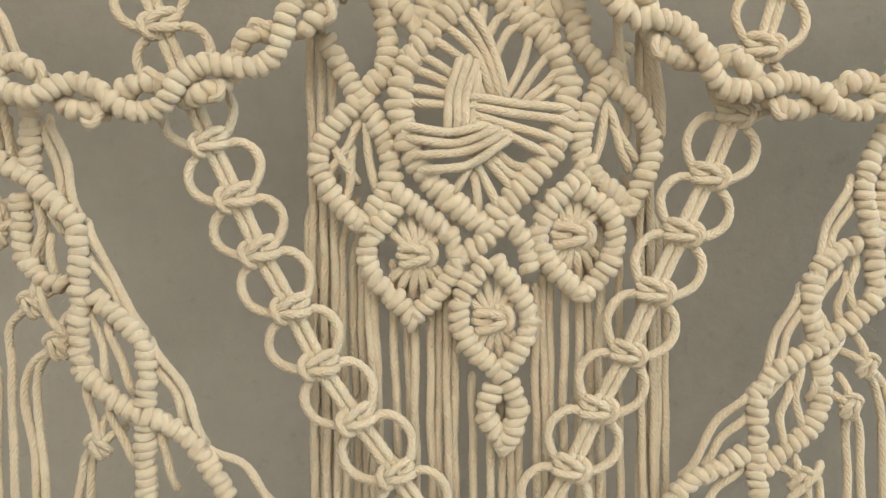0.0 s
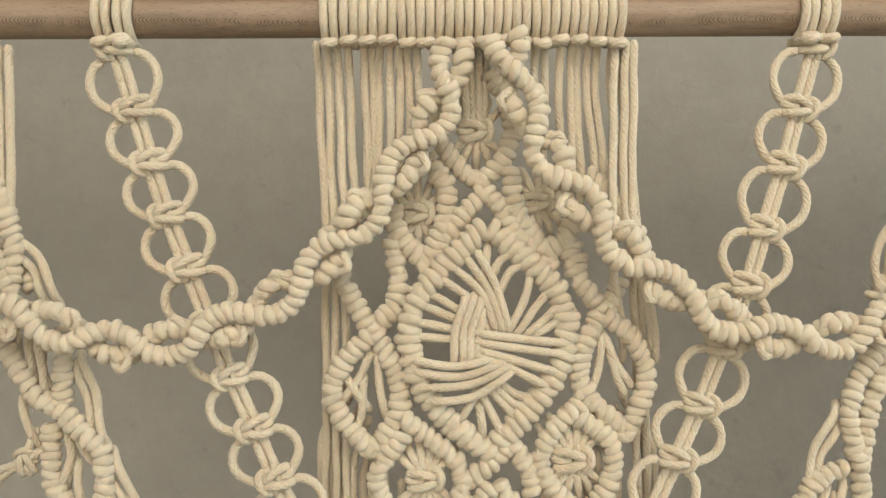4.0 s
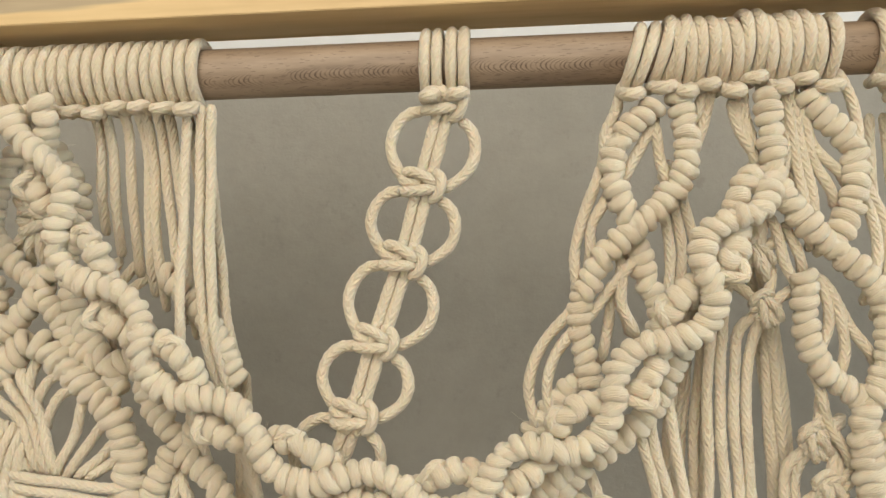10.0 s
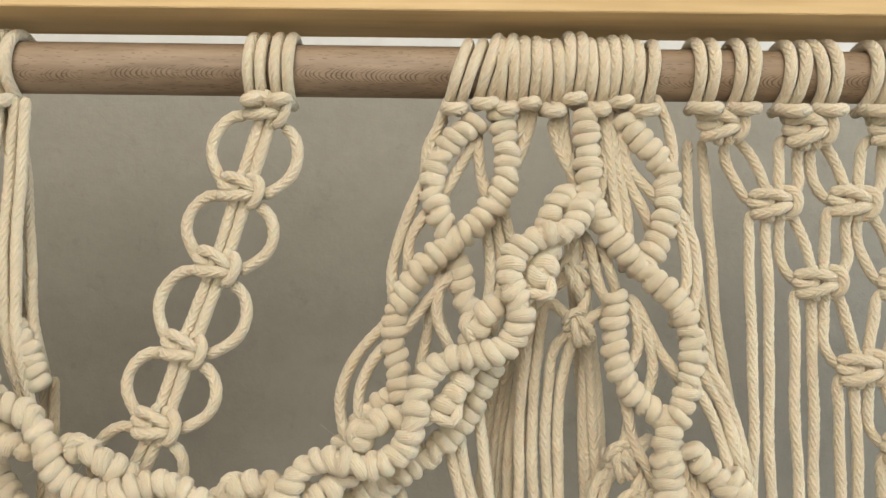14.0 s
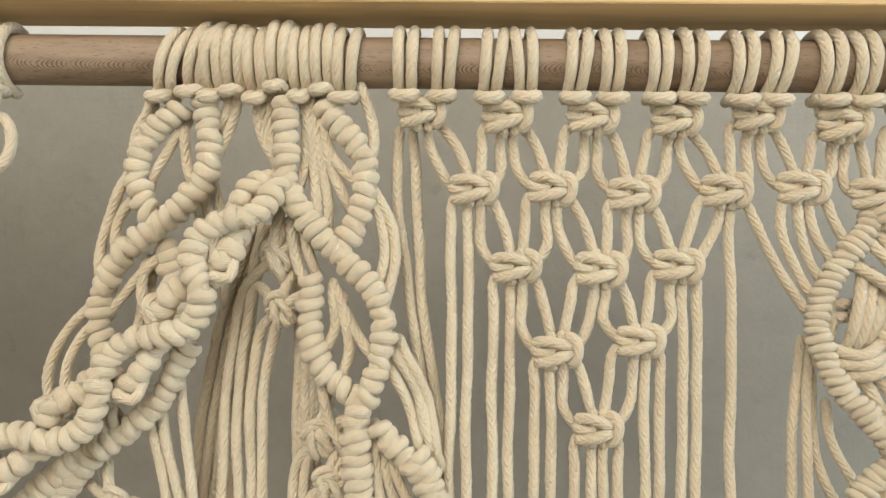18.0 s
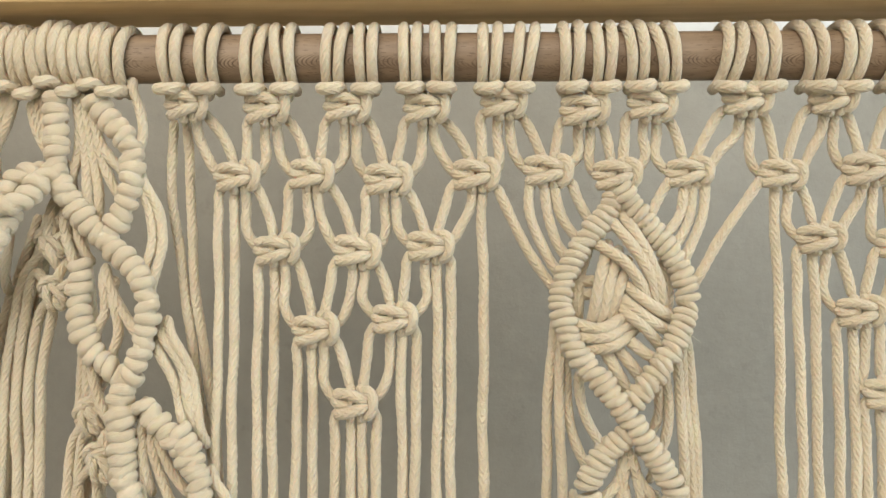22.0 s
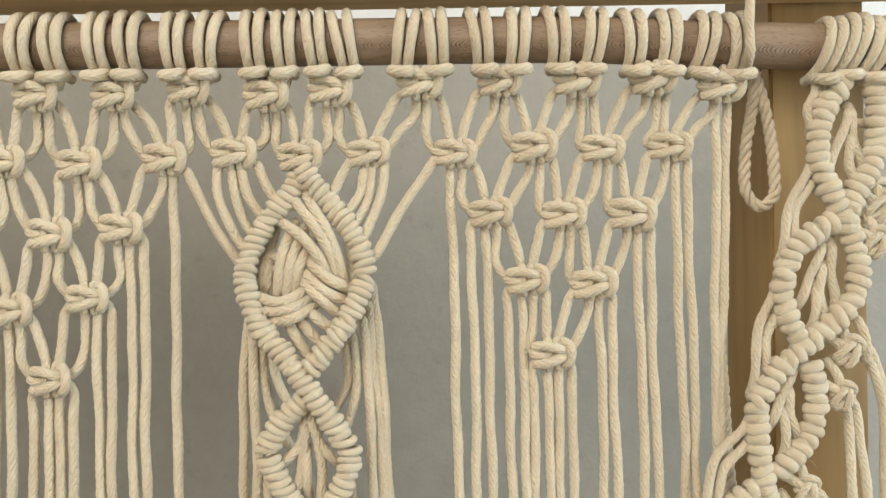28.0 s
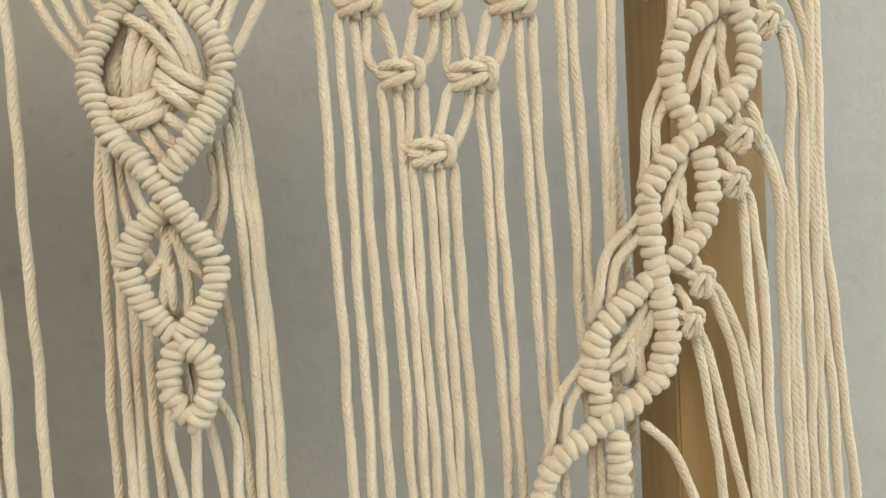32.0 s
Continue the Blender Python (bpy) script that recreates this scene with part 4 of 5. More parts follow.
twin = thing("leaf_pendant", (2 * MX - 0.305, 0, DOWEL_Z), "cream cotton pendant with a knotted leaf braid and hanging ends", "macrame pendant", "macrame on the dowel")
for x in (0.2650, 0.2775, 0.2870, 0.2962, 0.3055, 0.3150):
    head(twin, 2 * MX - x, 4)
for y, pts in (
        (-0.008, [(-0.2230, 1.6316), (-0.2215, 1.6216), (-0.2223, 1.5940)]),
        (-0.010, [(-0.2351, 1.5981), (-0.2205, 1.5885), (-0.2098, 1.5769), (-0.2017, 1.5685), (-0.2005, 1.5612), (-0.2004, 1.5439), (-0.2014, 1.5245), (-0.2021, 1.5052), (-0.2009, 1.4935)]),
        (-0.006, [(-0.2283, 1.5808), (-0.2293, 1.5629), (-0.2287, 1.5513), (-0.2220, 1.5415), (-0.2111, 1.5363)]),
        (-0.009, [(-0.1937, 1.5297), (-0.1804, 1.5180), (-0.1709, 1.5054), (-0.1693, 1.4918), (-0.1710, 1.4756)]),
        (-0.010, [(-0.2004, 1.4914), (-0.1872, 1.4787), (-0.1774, 1.4704), (-0.1618, 1.4652), (-0.1492, 1.4553), (-0.1408, 1.4431), (-0.1312, 1.4254)]),
        (-0.009, [(-0.1714, 1.4628), (-0.1722, 1.4414), (-0.1717, 1.4203)]),
        (-0.008, [(-0.2672, 1.6987), (-0.2561, 1.6719), (-0.2479, 1.6481)]), (-0.008, [(-0.2524, 1.6262), (-0.2447, 1.6119), (-0.2369, 1.5990)])):
    rib(twin, y, *pts)
for pts in ([(-0.2120, 1.6160), (-0.2055, 1.6001), (-0.2014, 1.5746)], [(-0.2144, 1.6117), (-0.2094, 1.5944), (-0.2076, 1.5822)], [(-0.1956, 1.5638), (-0.1850, 1.5416), (-0.1730, 1.5155)], [(-0.1961, 1.5492), (-0.1866, 1.5358), (-0.1799, 1.5227)],
            [(-0.1662, 1.5029), (-0.1510, 1.4801), (-0.1435, 1.4559)], [(-0.1637, 1.4909), (-0.1554, 1.4787), (-0.1529, 1.4652)], [(-0.1397, 1.4488), (-0.1229, 1.4410), (-0.1115, 1.4230)], [(-0.2200, 1.5786), (-0.2188, 1.5655), (-0.2228, 1.5524)],
            [(-0.2152, 1.5567), (-0.2130, 1.5405)], [(-0.1972, 1.5213), (-0.1920, 1.5065), (-0.1911, 1.4902)], [(-0.1882, 1.5119), (-0.1824, 1.4969), (-0.1791, 1.4833)], [(-0.2145, 1.5742), (-0.2097, 1.5653)], [(-0.2218, 1.5332), (-0.2172, 1.5183), (-0.2111, 1.5122)],
            [(-0.2009, 1.4824), (-0.1980, 1.4674), (-0.1961, 1.4553)], [(-0.1897, 1.4701), (-0.1830, 1.4549), (-0.1795, 1.4457)], [(-0.1640, 1.4573), (-0.1614, 1.4452), (-0.1589, 1.4329)], [(-0.2350, 1.6264), (-0.2328, 1.6120), (-0.2319, 1.6005)]):
    tuck(twin, -0.007, *pts, wob=0.0003)
for pts in ([(-0.2483, 1.7234), (-0.2479, 1.7115), (-0.2487, 1.6937)], [(-0.2535, 1.7234), (-0.2532, 1.7056), (-0.2517, 1.6878)]):
    cord(twin, -0.006, (pts[0][0], DOWEL_Z - 0.016), *pts)
rib(twin, -0.006, (-0.2563, 1.7145), (-0.2516, 1.6967), (-0.2472, 1.6803), (-0.2480, 1.6640), (-0.2511, 1.6492))
rib(twin, 0.000, (-0.2586, 1.6763), (-0.2476, 1.6666), (-0.2412, 1.6550))
for pts in ([(-0.2460, 1.6812), (-0.2365, 1.6734), (-0.2272, 1.6504)], [(-0.2460, 1.6724), (-0.2385, 1.6645), (-0.2340, 1.6505)], [(-0.2471, 1.6251), (-0.2449, 1.6131)], [(-0.2413, 1.6250), (-0.2380, 1.6069)], [(-0.2343, 1.6159), (-0.2304, 1.6002)], [(-0.2204, 1.5769), (-0.2183, 1.5619), (-0.2219, 1.5515)], [(-0.2447, 1.5920), (-0.2390, 1.5739)]):
    tuck(twin, -0.004, *pts, wob=0.0003)
leaf_ends(twin, [(-0.2271, 1.5266), (-0.2153, 1.5050), (-0.1970, 1.4528), (-0.2430, 1.5628)],
          [[(-0.2409, 1.5145), (-0.2412, 1.4934), (-0.2429, 1.4387)], [(-0.2300, 1.4956), (-0.2323, 1.4383)], [(-0.2253, 1.4961), (-0.2273, 1.4382)], [(-0.2482, 1.4936), (-0.2511, 1.4389)], [(-0.2061, 1.4452), (-0.2096, 1.4314)], [(-0.2020, 1.4435), (-0.2037, 1.4312)],
           [(-0.2576, 1.5536), (-0.2622, 1.4385)], [(-0.2663, 1.5537), (-0.2710, 1.4388)]], -0.006, True)

slim = thing("leaf_pendant", (0.835, 0, DOWEL_Z), "cream cotton leaf braid in front of the timber post", "macrame pendant", "macrame on the dowel")
for x, drop in ((0.8205, 0.0016), (0.8325, -0.0006), (0.8440, 0.0002), (0.8555, 0.0012)):
    head(slim, x - 0.002, 3, drop)
for y, pts in (
        (-0.010, [(0.8271, 1.7745), (0.8179, 1.7608), (0.8142, 1.7387), (0.8193, 1.7214), (0.8273, 1.7064)]),
        (-0.010, [(0.8428, 1.7740), (0.8432, 1.7543), (0.8401, 1.7349), (0.8305, 1.7198), (0.8264, 1.7092)]),
        (-0.010, [(0.8189, 1.7068), (0.8033, 1.6972), (0.7945, 1.6795), (0.7960, 1.6637), (0.8030, 1.6503)]),
        (-0.010, [(0.8255, 1.7092), (0.8313, 1.6874), (0.8285, 1.6719), (0.8134, 1.6573), (0.7906, 1.6382), (0.7801, 1.6240)]),
        (-0.010, [(0.7799, 1.6215), (0.7799, 1.6074), (0.7817, 1.5900), (0.7835, 1.5789)]),
        (-0.009, [(0.8070, 1.6401), (0.8089, 1.6218), (0.8039, 1.6060), (0.7900, 1.5916)]),
        (-0.010, [(0.7760, 1.5838), (0.7615, 1.5713), (0.7515, 1.5595), (0.7476, 1.5414)]),
        (-0.010, [(0.7831, 1.5797), (0.7843, 1.5609), (0.7785, 1.5402)]),
        (-0.010, [(0.7858, 1.5600), (0.7837, 1.5479), (0.7696, 1.5334), (0.7478, 1.5202), (0.7274, 1.5044), (0.7211, 1.4878)]),
        (-0.010, [(0.7512, 1.5610), (0.7512, 1.5458), (0.7526, 1.5291)]),
        (-0.009, [(0.7591, 1.5165), (0.7591, 1.5010), (0.7563, 1.4832)])):
    rib(slim, y, *pts)
for pts in ([(0.8113, 1.7350), (0.8007, 1.7166), (0.7957, 1.6932)], [(0.8106, 1.7253), (0.8032, 1.7138), (0.8017, 1.7007)], [(0.7918, 1.6764), (0.7830, 1.6600), (0.7793, 1.6316)], [(0.7925, 1.6651), (0.7869, 1.6545), (0.7857, 1.6390)],
            [(0.7753, 1.6133), (0.7608, 1.5994), (0.7528, 1.5730)], [(0.7746, 1.6040), (0.7643, 1.5940), (0.7607, 1.5801)], [(0.8308, 1.7594), (0.8229, 1.7413), (0.8170, 1.7284)], [(0.8319, 1.7594), (0.8327, 1.7461), (0.8365, 1.7341)],
            [(0.8311, 1.7474), (0.8301, 1.7341), (0.8319, 1.7287)], [(0.8148, 1.6946), (0.8085, 1.6819), (0.8045, 1.6716)], [(0.8198, 1.6956), (0.8189, 1.6838), (0.8206, 1.6706)], [(0.8149, 1.6843), (0.8130, 1.6739), (0.8145, 1.6646)],
            [(0.8112, 1.6742), (0.8096, 1.6611)], [(0.7987, 1.6381), (0.7924, 1.6255), (0.7884, 1.6154)], [(0.7967, 1.6278), (0.7970, 1.6173), (0.8000, 1.6080)], [(0.7934, 1.6175), (0.7936, 1.6017)],
            [(0.7751, 1.5726), (0.7668, 1.5604), (0.7582, 1.5510)], [(0.7743, 1.5673), (0.7718, 1.5520), (0.7725, 1.5442)], [(0.7690, 1.5595), (0.7665, 1.5442)], [(0.7459, 1.5507), (0.7345, 1.5363), (0.7270, 1.5114)],
            [(0.7459, 1.5430), (0.7380, 1.5309), (0.7357, 1.5170)], [(0.7787, 1.5684), (0.7711, 1.5536), (0.7593, 1.5469)], [(0.7735, 1.5688), (0.7703, 1.5536), (0.7718, 1.5445)], [(0.8354, 1.7263), (0.8492, 1.7257), (0.8452, 1.7097)],
            [(0.8328, 1.6569), (0.8347, 1.6461)], [(0.8153, 1.7698), (0.8114, 1.7615), (0.8123, 1.7545)], [(0.8492, 1.7686), (0.8493, 1.7616)]):
    tuck(slim, -0.008, *pts, wob=0.0003)
leaf_ends(slim, [(0.8510, 1.7485), (0.8451, 1.7151), (0.8421, 1.6978), (0.8265, 1.6467), (0.8227, 1.6257), (0.8037, 1.5822), (0.7978, 1.5643)],
          [[(0.8599, 1.7499), (0.8641, 1.7236), (0.8638, 1.6552), (0.8630, 1.6007), (0.8653, 1.5300)], [(0.8642, 1.7511), (0.8681, 1.7097), (0.8668, 1.6495), (0.8666, 1.6004), (0.8715, 1.5294)], [(0.8553, 1.7149), (0.8625, 1.6966), (0.8622, 1.6499), (0.8613, 1.5733), (0.8602, 1.5299)],
           [(0.8504, 1.6959), (0.8539, 1.6779), (0.8520, 1.6287), (0.8500, 1.5308)], [(0.8536, 1.6974), (0.8590, 1.6750), (0.8578, 1.6227), (0.8556, 1.5297)], [(0.8348, 1.6463), (0.8434, 1.6294), (0.8442, 1.5860), (0.8434, 1.5320)],
           [(0.8381, 1.6474), (0.8468, 1.6236), (0.8478, 1.5745), (0.8472, 1.5311)], [(0.8271, 1.6184), (0.8284, 1.5927), (0.8289, 1.5334)], [(0.8306, 1.6208), (0.8339, 1.5976), (0.8350, 1.5328)],
           [(0.8104, 1.5753), (0.8172, 1.5560), (0.8209, 1.5315)], [(0.8133, 1.5778), (0.8204, 1.5610), (0.8259, 1.5310)], [(0.8013, 1.5547), (0.8044, 1.5331)], [(0.8042, 1.5558), (0.8099, 1.5325)],
           [(0.7730, 1.5194), (0.7863, 1.5052), (0.7922, 1.4911), (0.7961, 1.4799)]], -0.008)

# ---- loose rope behind the dowel ----
rope = thing("rope_tail", (0.79, 0.012, DOWEL_Z), "twisted cream cotton rope looped behind the dowel", "rope")


def twisted(parent, y, *pts, r=0.0020):
    p = spline(at_depth(pts, y), 0.0015)
    t = np.gradient(p, axis=0)
    t /= np.linalg.norm(t, axis=1)[:, None]
    a = np.array([0, 1.0, 0]) - t * t[:, 1:2]
    a /= np.linalg.norm(a, axis=1)[:, None]
    b = np.cross(t, a)
    s = np.arange(len(p)) * 0.0015 * 2 * math.pi / 0.016
    pieces = []
    for k in range(3):
        ph = s + k * 2 * math.pi / 3
        pieces.append(tube(p + 0.0016 * (np.cos(ph)[:, None] * a + np.sin(ph)[:, None] * b), r * 0.72, 6))
    v, f, u = joined(pieces)
    return part("twisted_rope", mesh_of("twisted_rope", v, f, TWIST, u), parent)


twisted(rope, 0.008, (0.7942, 1.7855), (0.7912, 1.7654), (0.7866, 1.7396), (0.7879, 1.7223), (0.7934, 1.7169), (0.7995, 1.7204), (0.8010, 1.7361), (0.7990, 1.7593), (0.7940, 1.7826))
twisted(rope, 0.024, (0.7763, 1.6676), (0.7772, 1.6478), (0.7780, 1.6280), (0.7788, 1.5997), (0.7800, 1.5771), (0.762, 1.40))
cord(rope, -0.0175, (0.7820, 1.8333, -0.0175), (0.7811, 1.8142, -0.0175), (0.7804, 1.7993, -0.0175), (0.7808, 1.7874, -0.0165), (0.7827, 1.7837, -0.008), (0.7874, 1.7818, 0.004), name="hanging_cord")

# ---- ring chains ----
def chain(points, m, label):
    ch = thing("ring_chain", (points[0][0], 0, DOWEL_Z), label, "macrame chain", "ring chains")
    x0 = points[0][0]
    for dx in (-0.0056, 0.0056):
        head(ch, x0 + dx, 5)
        for d in (-0.0025, 0.0025):
            cord(ch, -0.006, (x0 + dx + d, DOWEL_Z - 0.0150), (x0 + (dx + d) * 0.6, points[0][1] + 0.002), wob=0)
    for i, k in enumerate(points):
        a = points[min(i + 1, len(points) - 1)]
        b = points[max(i - 1, 0)]
        tilt = math.degrees(math.atan2(b[0] - a[0], b[1] - a[1]))
        y = k[2]
        knot(ch, k, y, tilt * 0.75, 0.95, flip=m)
        if i + 1 == len(points):
            continue
        n = points[i + 1]
        d = Vector((n[0] - k[0], n[1] - k[1]))
        lng = d.length
        d.normalize()
        w = Vector((-d[1], d[0]))

        def loc(s, o):
            q = Vector((k[0], k[1])) + d * s * lng + w * o
            return (q[0], q[1], y + (n[2] - y) * s)
        for o in (-0.0023, 0.0023):
            cord(ch, y, loc(0.1, o), loc(0.5, o), loc(0.92, o), name="core_cord", wob=0.0002, r=0.0025)
        for o in (-1, 1):
            j = rnd.uniform(0.94, 1.06)
            cord(ch, y, loc(0.13, o * 0.0075), loc(0.20, o * 0.0132 * j), loc(0.42, o * 0.0178 * j), loc(0.66, o * 0.0176 * j), loc(0.88, o * 0.0126 * j), loc(1.0, o * 0.0080), name="loop", wob=0.0002, r=0.0025)
    return ch


chain([(0.1872, 1.7809, -0.007), (0.1773, 1.7468, -0.007), (0.1685, 1.7152, -0.008), (0.1565, 1.6813, -0.009), (0.1470, 1.6507, -0.0103), (0.1325, 1.6175, -0.010), (0.1197, 1.5860, -0.01), (0.1062, 1.5573, -0.01), (0.0917, 1.5270, -0.01), (0.0777, 1.4950, -0.01), (0.0622, 1.4661, -0.01), (0.0478, 1.4351, -0.01), (0.0314, 1.4056, -0.01), (0.0141, 1.3770, -0.01)],
      False, "cream cotton chain of ring-shaped loops between square knots")
chain([(-0.1922, 1.7819, -0.007), (-0.1825, 1.7491, -0.007), (-0.1744, 1.7208, -0.008), (-0.1657, 1.6929, -0.009), (-0.1550, 1.6645, -0.01), (-0.1449, 1.6360, -0.009), (-0.1332, 1.6066, -0.01), (-0.1213, 1.5789, -0.01), (-0.1104, 1.5516, -0.01), (-0.0957, 1.5225, -0.01), (-0.0822, 1.4930, -0.01), (-0.0641, 1.4644, -0.01), (-0.0443, 1.4351, -0.01), (-0.0257, 1.4061, -0.01), (-0.0068, 1.3793, -0.01)],
      True, "cream cotton chain of ring-shaped loops between square knots")

# ---- the centre panel ----
panel = thing("centre_panel", (0, 0, DOWEL_Z), "cream cotton panel of knotted diamonds round a woven lens", "macrame panel", "macrame on the dowel")
for n in range(16):
    head(panel, -0.0785 + n * 0.01032, rnd.choice((4, 5, 6)))
PY = -0.007
for y, pts in (
        (0.002, [(-0.0094, 1.7685), (-0.0171, 1.7524), (-0.0205, 1.7354), (-0.0145, 1.7229), (0.0021, 1.7081)]), (0.002, [(0.0093, 1.7684), (0.0184, 1.7522), (0.0201, 1.7350), (0.0155, 1.7226), (0.0040, 1.7093)]),
        (-0.002, [(0.0025, 1.7017), (-0.0088, 1.6907), (-0.0152, 1.6815), (-0.0247, 1.6687), (-0.0300, 1.6626)]), (-0.002, [(0.0056, 1.7029), (0.0154, 1.6913), (0.0199, 1.6810), (0.0292, 1.6735)]),
        (-0.002, [(-0.0269, 1.7218), (-0.0167, 1.7056), (-0.0175, 1.6917), (-0.0227, 1.6773), (-0.0290, 1.6656)]), (-0.002, [(-0.0464, 1.6952), (-0.0430, 1.6806), (-0.0299, 1.6663)]),
        (-0.002, [(0.0189, 1.7146), (0.0202, 1.6984), (0.0278, 1.6828), (0.0357, 1.6727)]), (-0.002, [(0.0529, 1.6887), (0.0471, 1.6763), (0.0376, 1.6702), (0.0400, 1.6615)]),
        (-0.007, [(0.0010, 1.6849), (-0.0163, 1.6678), (-0.0343, 1.6481), (-0.0407, 1.6263), (-0.0350, 1.6013), (-0.0171, 1.5765), (0.0040, 1.5598)]), (-0.007, [(0.0077, 1.6839), (0.0271, 1.6672), (0.0441, 1.6486), (0.0496, 1.6292), (0.0440, 1.6057), (0.0283, 1.5846), (0.0109, 1.5667)]),
        (-0.002, [(-0.0467, 1.6751), (-0.0439, 1.6597), (-0.0441, 1.6468), (-0.0560, 1.6308)]), (-0.002, [(-0.0745, 1.6565), (-0.0662, 1.6417), (-0.0590, 1.6287)]),
        (-0.005, [(-0.0602, 1.6250), (-0.0743, 1.6116), (-0.0806, 1.5965), (-0.0748, 1.5806), (-0.0599, 1.5650)]), (-0.005, [(-0.0559, 1.6258), (-0.0464, 1.6073), (-0.0437, 1.5890), (-0.0481, 1.5769), (-0.0599, 1.5631)]),
        (-0.002, [(0.0498, 1.6737), (0.0536, 1.6582), (0.0674, 1.6387)]), (-0.002, [(0.0777, 1.6531), (0.0737, 1.6423), (0.0699, 1.6346)]),
        (-0.005, [(0.0654, 1.6340), (0.0570, 1.6181), (0.0549, 1.5990), (0.0597, 1.5897)]), (-0.005, [(0.0703, 1.6339), (0.0851, 1.6206), (0.0917, 1.6013), (0.0865, 1.5829), (0.0788, 1.5688)]),
        (-0.005, [(0.0542, 1.5929), (0.0665, 1.5833), (0.0807, 1.5697)]),
        (-0.007, [(-0.0427, 1.5715), (-0.0523, 1.5599), (-0.0570, 1.5475), (-0.0522, 1.5355), (-0.0412, 1.5240), (-0.0330, 1.5133)]), (-0.007, [(-0.0402, 1.5797), (-0.0256, 1.5683), (-0.0140, 1.5568), (-0.0106, 1.5436), (-0.0173, 1.5318), (-0.0318, 1.5172)]),
        (-0.007, [(0.0535, 1.5863), (0.0369, 1.5702), (0.0320, 1.5569), (0.0373, 1.5427), (0.0523, 1.5274)]), (-0.007, [(0.0544, 1.5795), (0.0700, 1.5667), (0.0724, 1.5541), (0.0669, 1.5391), (0.0535, 1.5243)]),
        (-0.007, [(0.0129, 1.5632), (0.0003, 1.5524), (-0.0112, 1.5442)]), (-0.007, [(0.0174, 1.5646), (0.0262, 1.5495), (0.0270, 1.5405)]),
        (-0.009, [(0.0037, 1.5425), (-0.0069, 1.5292), (-0.0100, 1.5167), (-0.0069, 1.5046), (0.0115, 1.4850)]), (-0.009, [(0.0091, 1.5439), (0.0200, 1.5286), (0.0265, 1.5128), (0.0228, 1.5008), (0.0115, 1.4860)]),
        (-0.007, [(0.0078, 1.4775), (0.0028, 1.4649), (0.0099, 1.4525), (0.0135, 1.4462)]), (-0.007, [(0.0156, 1.4789), (0.0204, 1.4665), (0.0172, 1.4553), (0.0135, 1.4462)]),
        (-0.002, [(0.0628, 1.7108), (0.0761, 1.6967), (0.0869, 1.6810), (0.0929, 1.6654)]), (-0.002, [(-0.0861, 1.6756), (-0.0738, 1.6876), (-0.0585, 1.6965)]),
        (-0.002, [(0.0529, 1.6731), (0.0552, 1.6613)])):
    if y == -0.007 and len(pts) > 6:
        # the stout rim round the woven lens
        rib(panel, y, *[(0.0045 + 0.955 * (x - 0.0045), 1.6225 + 0.97 * (z - 1.6225)) for x, z in pts], pitch=0.0052, size=1.08)
    else:
        rib(panel, y, *pts, pitch=0.0050, size=0.92)
for k, y, s in (((0.0004, 1.7374), 0.006, 1.0), ((-0.0326, 1.6923), 0.005, 1.0), ((0.0344, 1.6977), 0.005, 0.95), ((-0.0304, 1.5476), -0.004, 1.05), ((0.0503, 1.5565), -0.004, 1.05), ((0.0082, 1.5133), -0.0055, 1.0)):
    knot(panel, k, y, 0, s)
    many, reach = (5, 0.020) if y > 0 else (6, 0.025)
    for n in range(2 * many):
        ang = math.radians(40 + 100 / (many - 1) * (n % many) + (180 if n >= many else 0))
        c, s2 = math.cos(ang), math.sin(ang)
        cord(panel, y - 0.001, (k[0] + 0.004 * c, k[1] + 0.004 * s2, y - 0.001), (k[0] + 0.013 * c, k[1] + 0.013 * s2, y - 0.001), (k[0] + reach * c, k[1] + reach * 1.1 * s2, y + 0.007), wob=0)
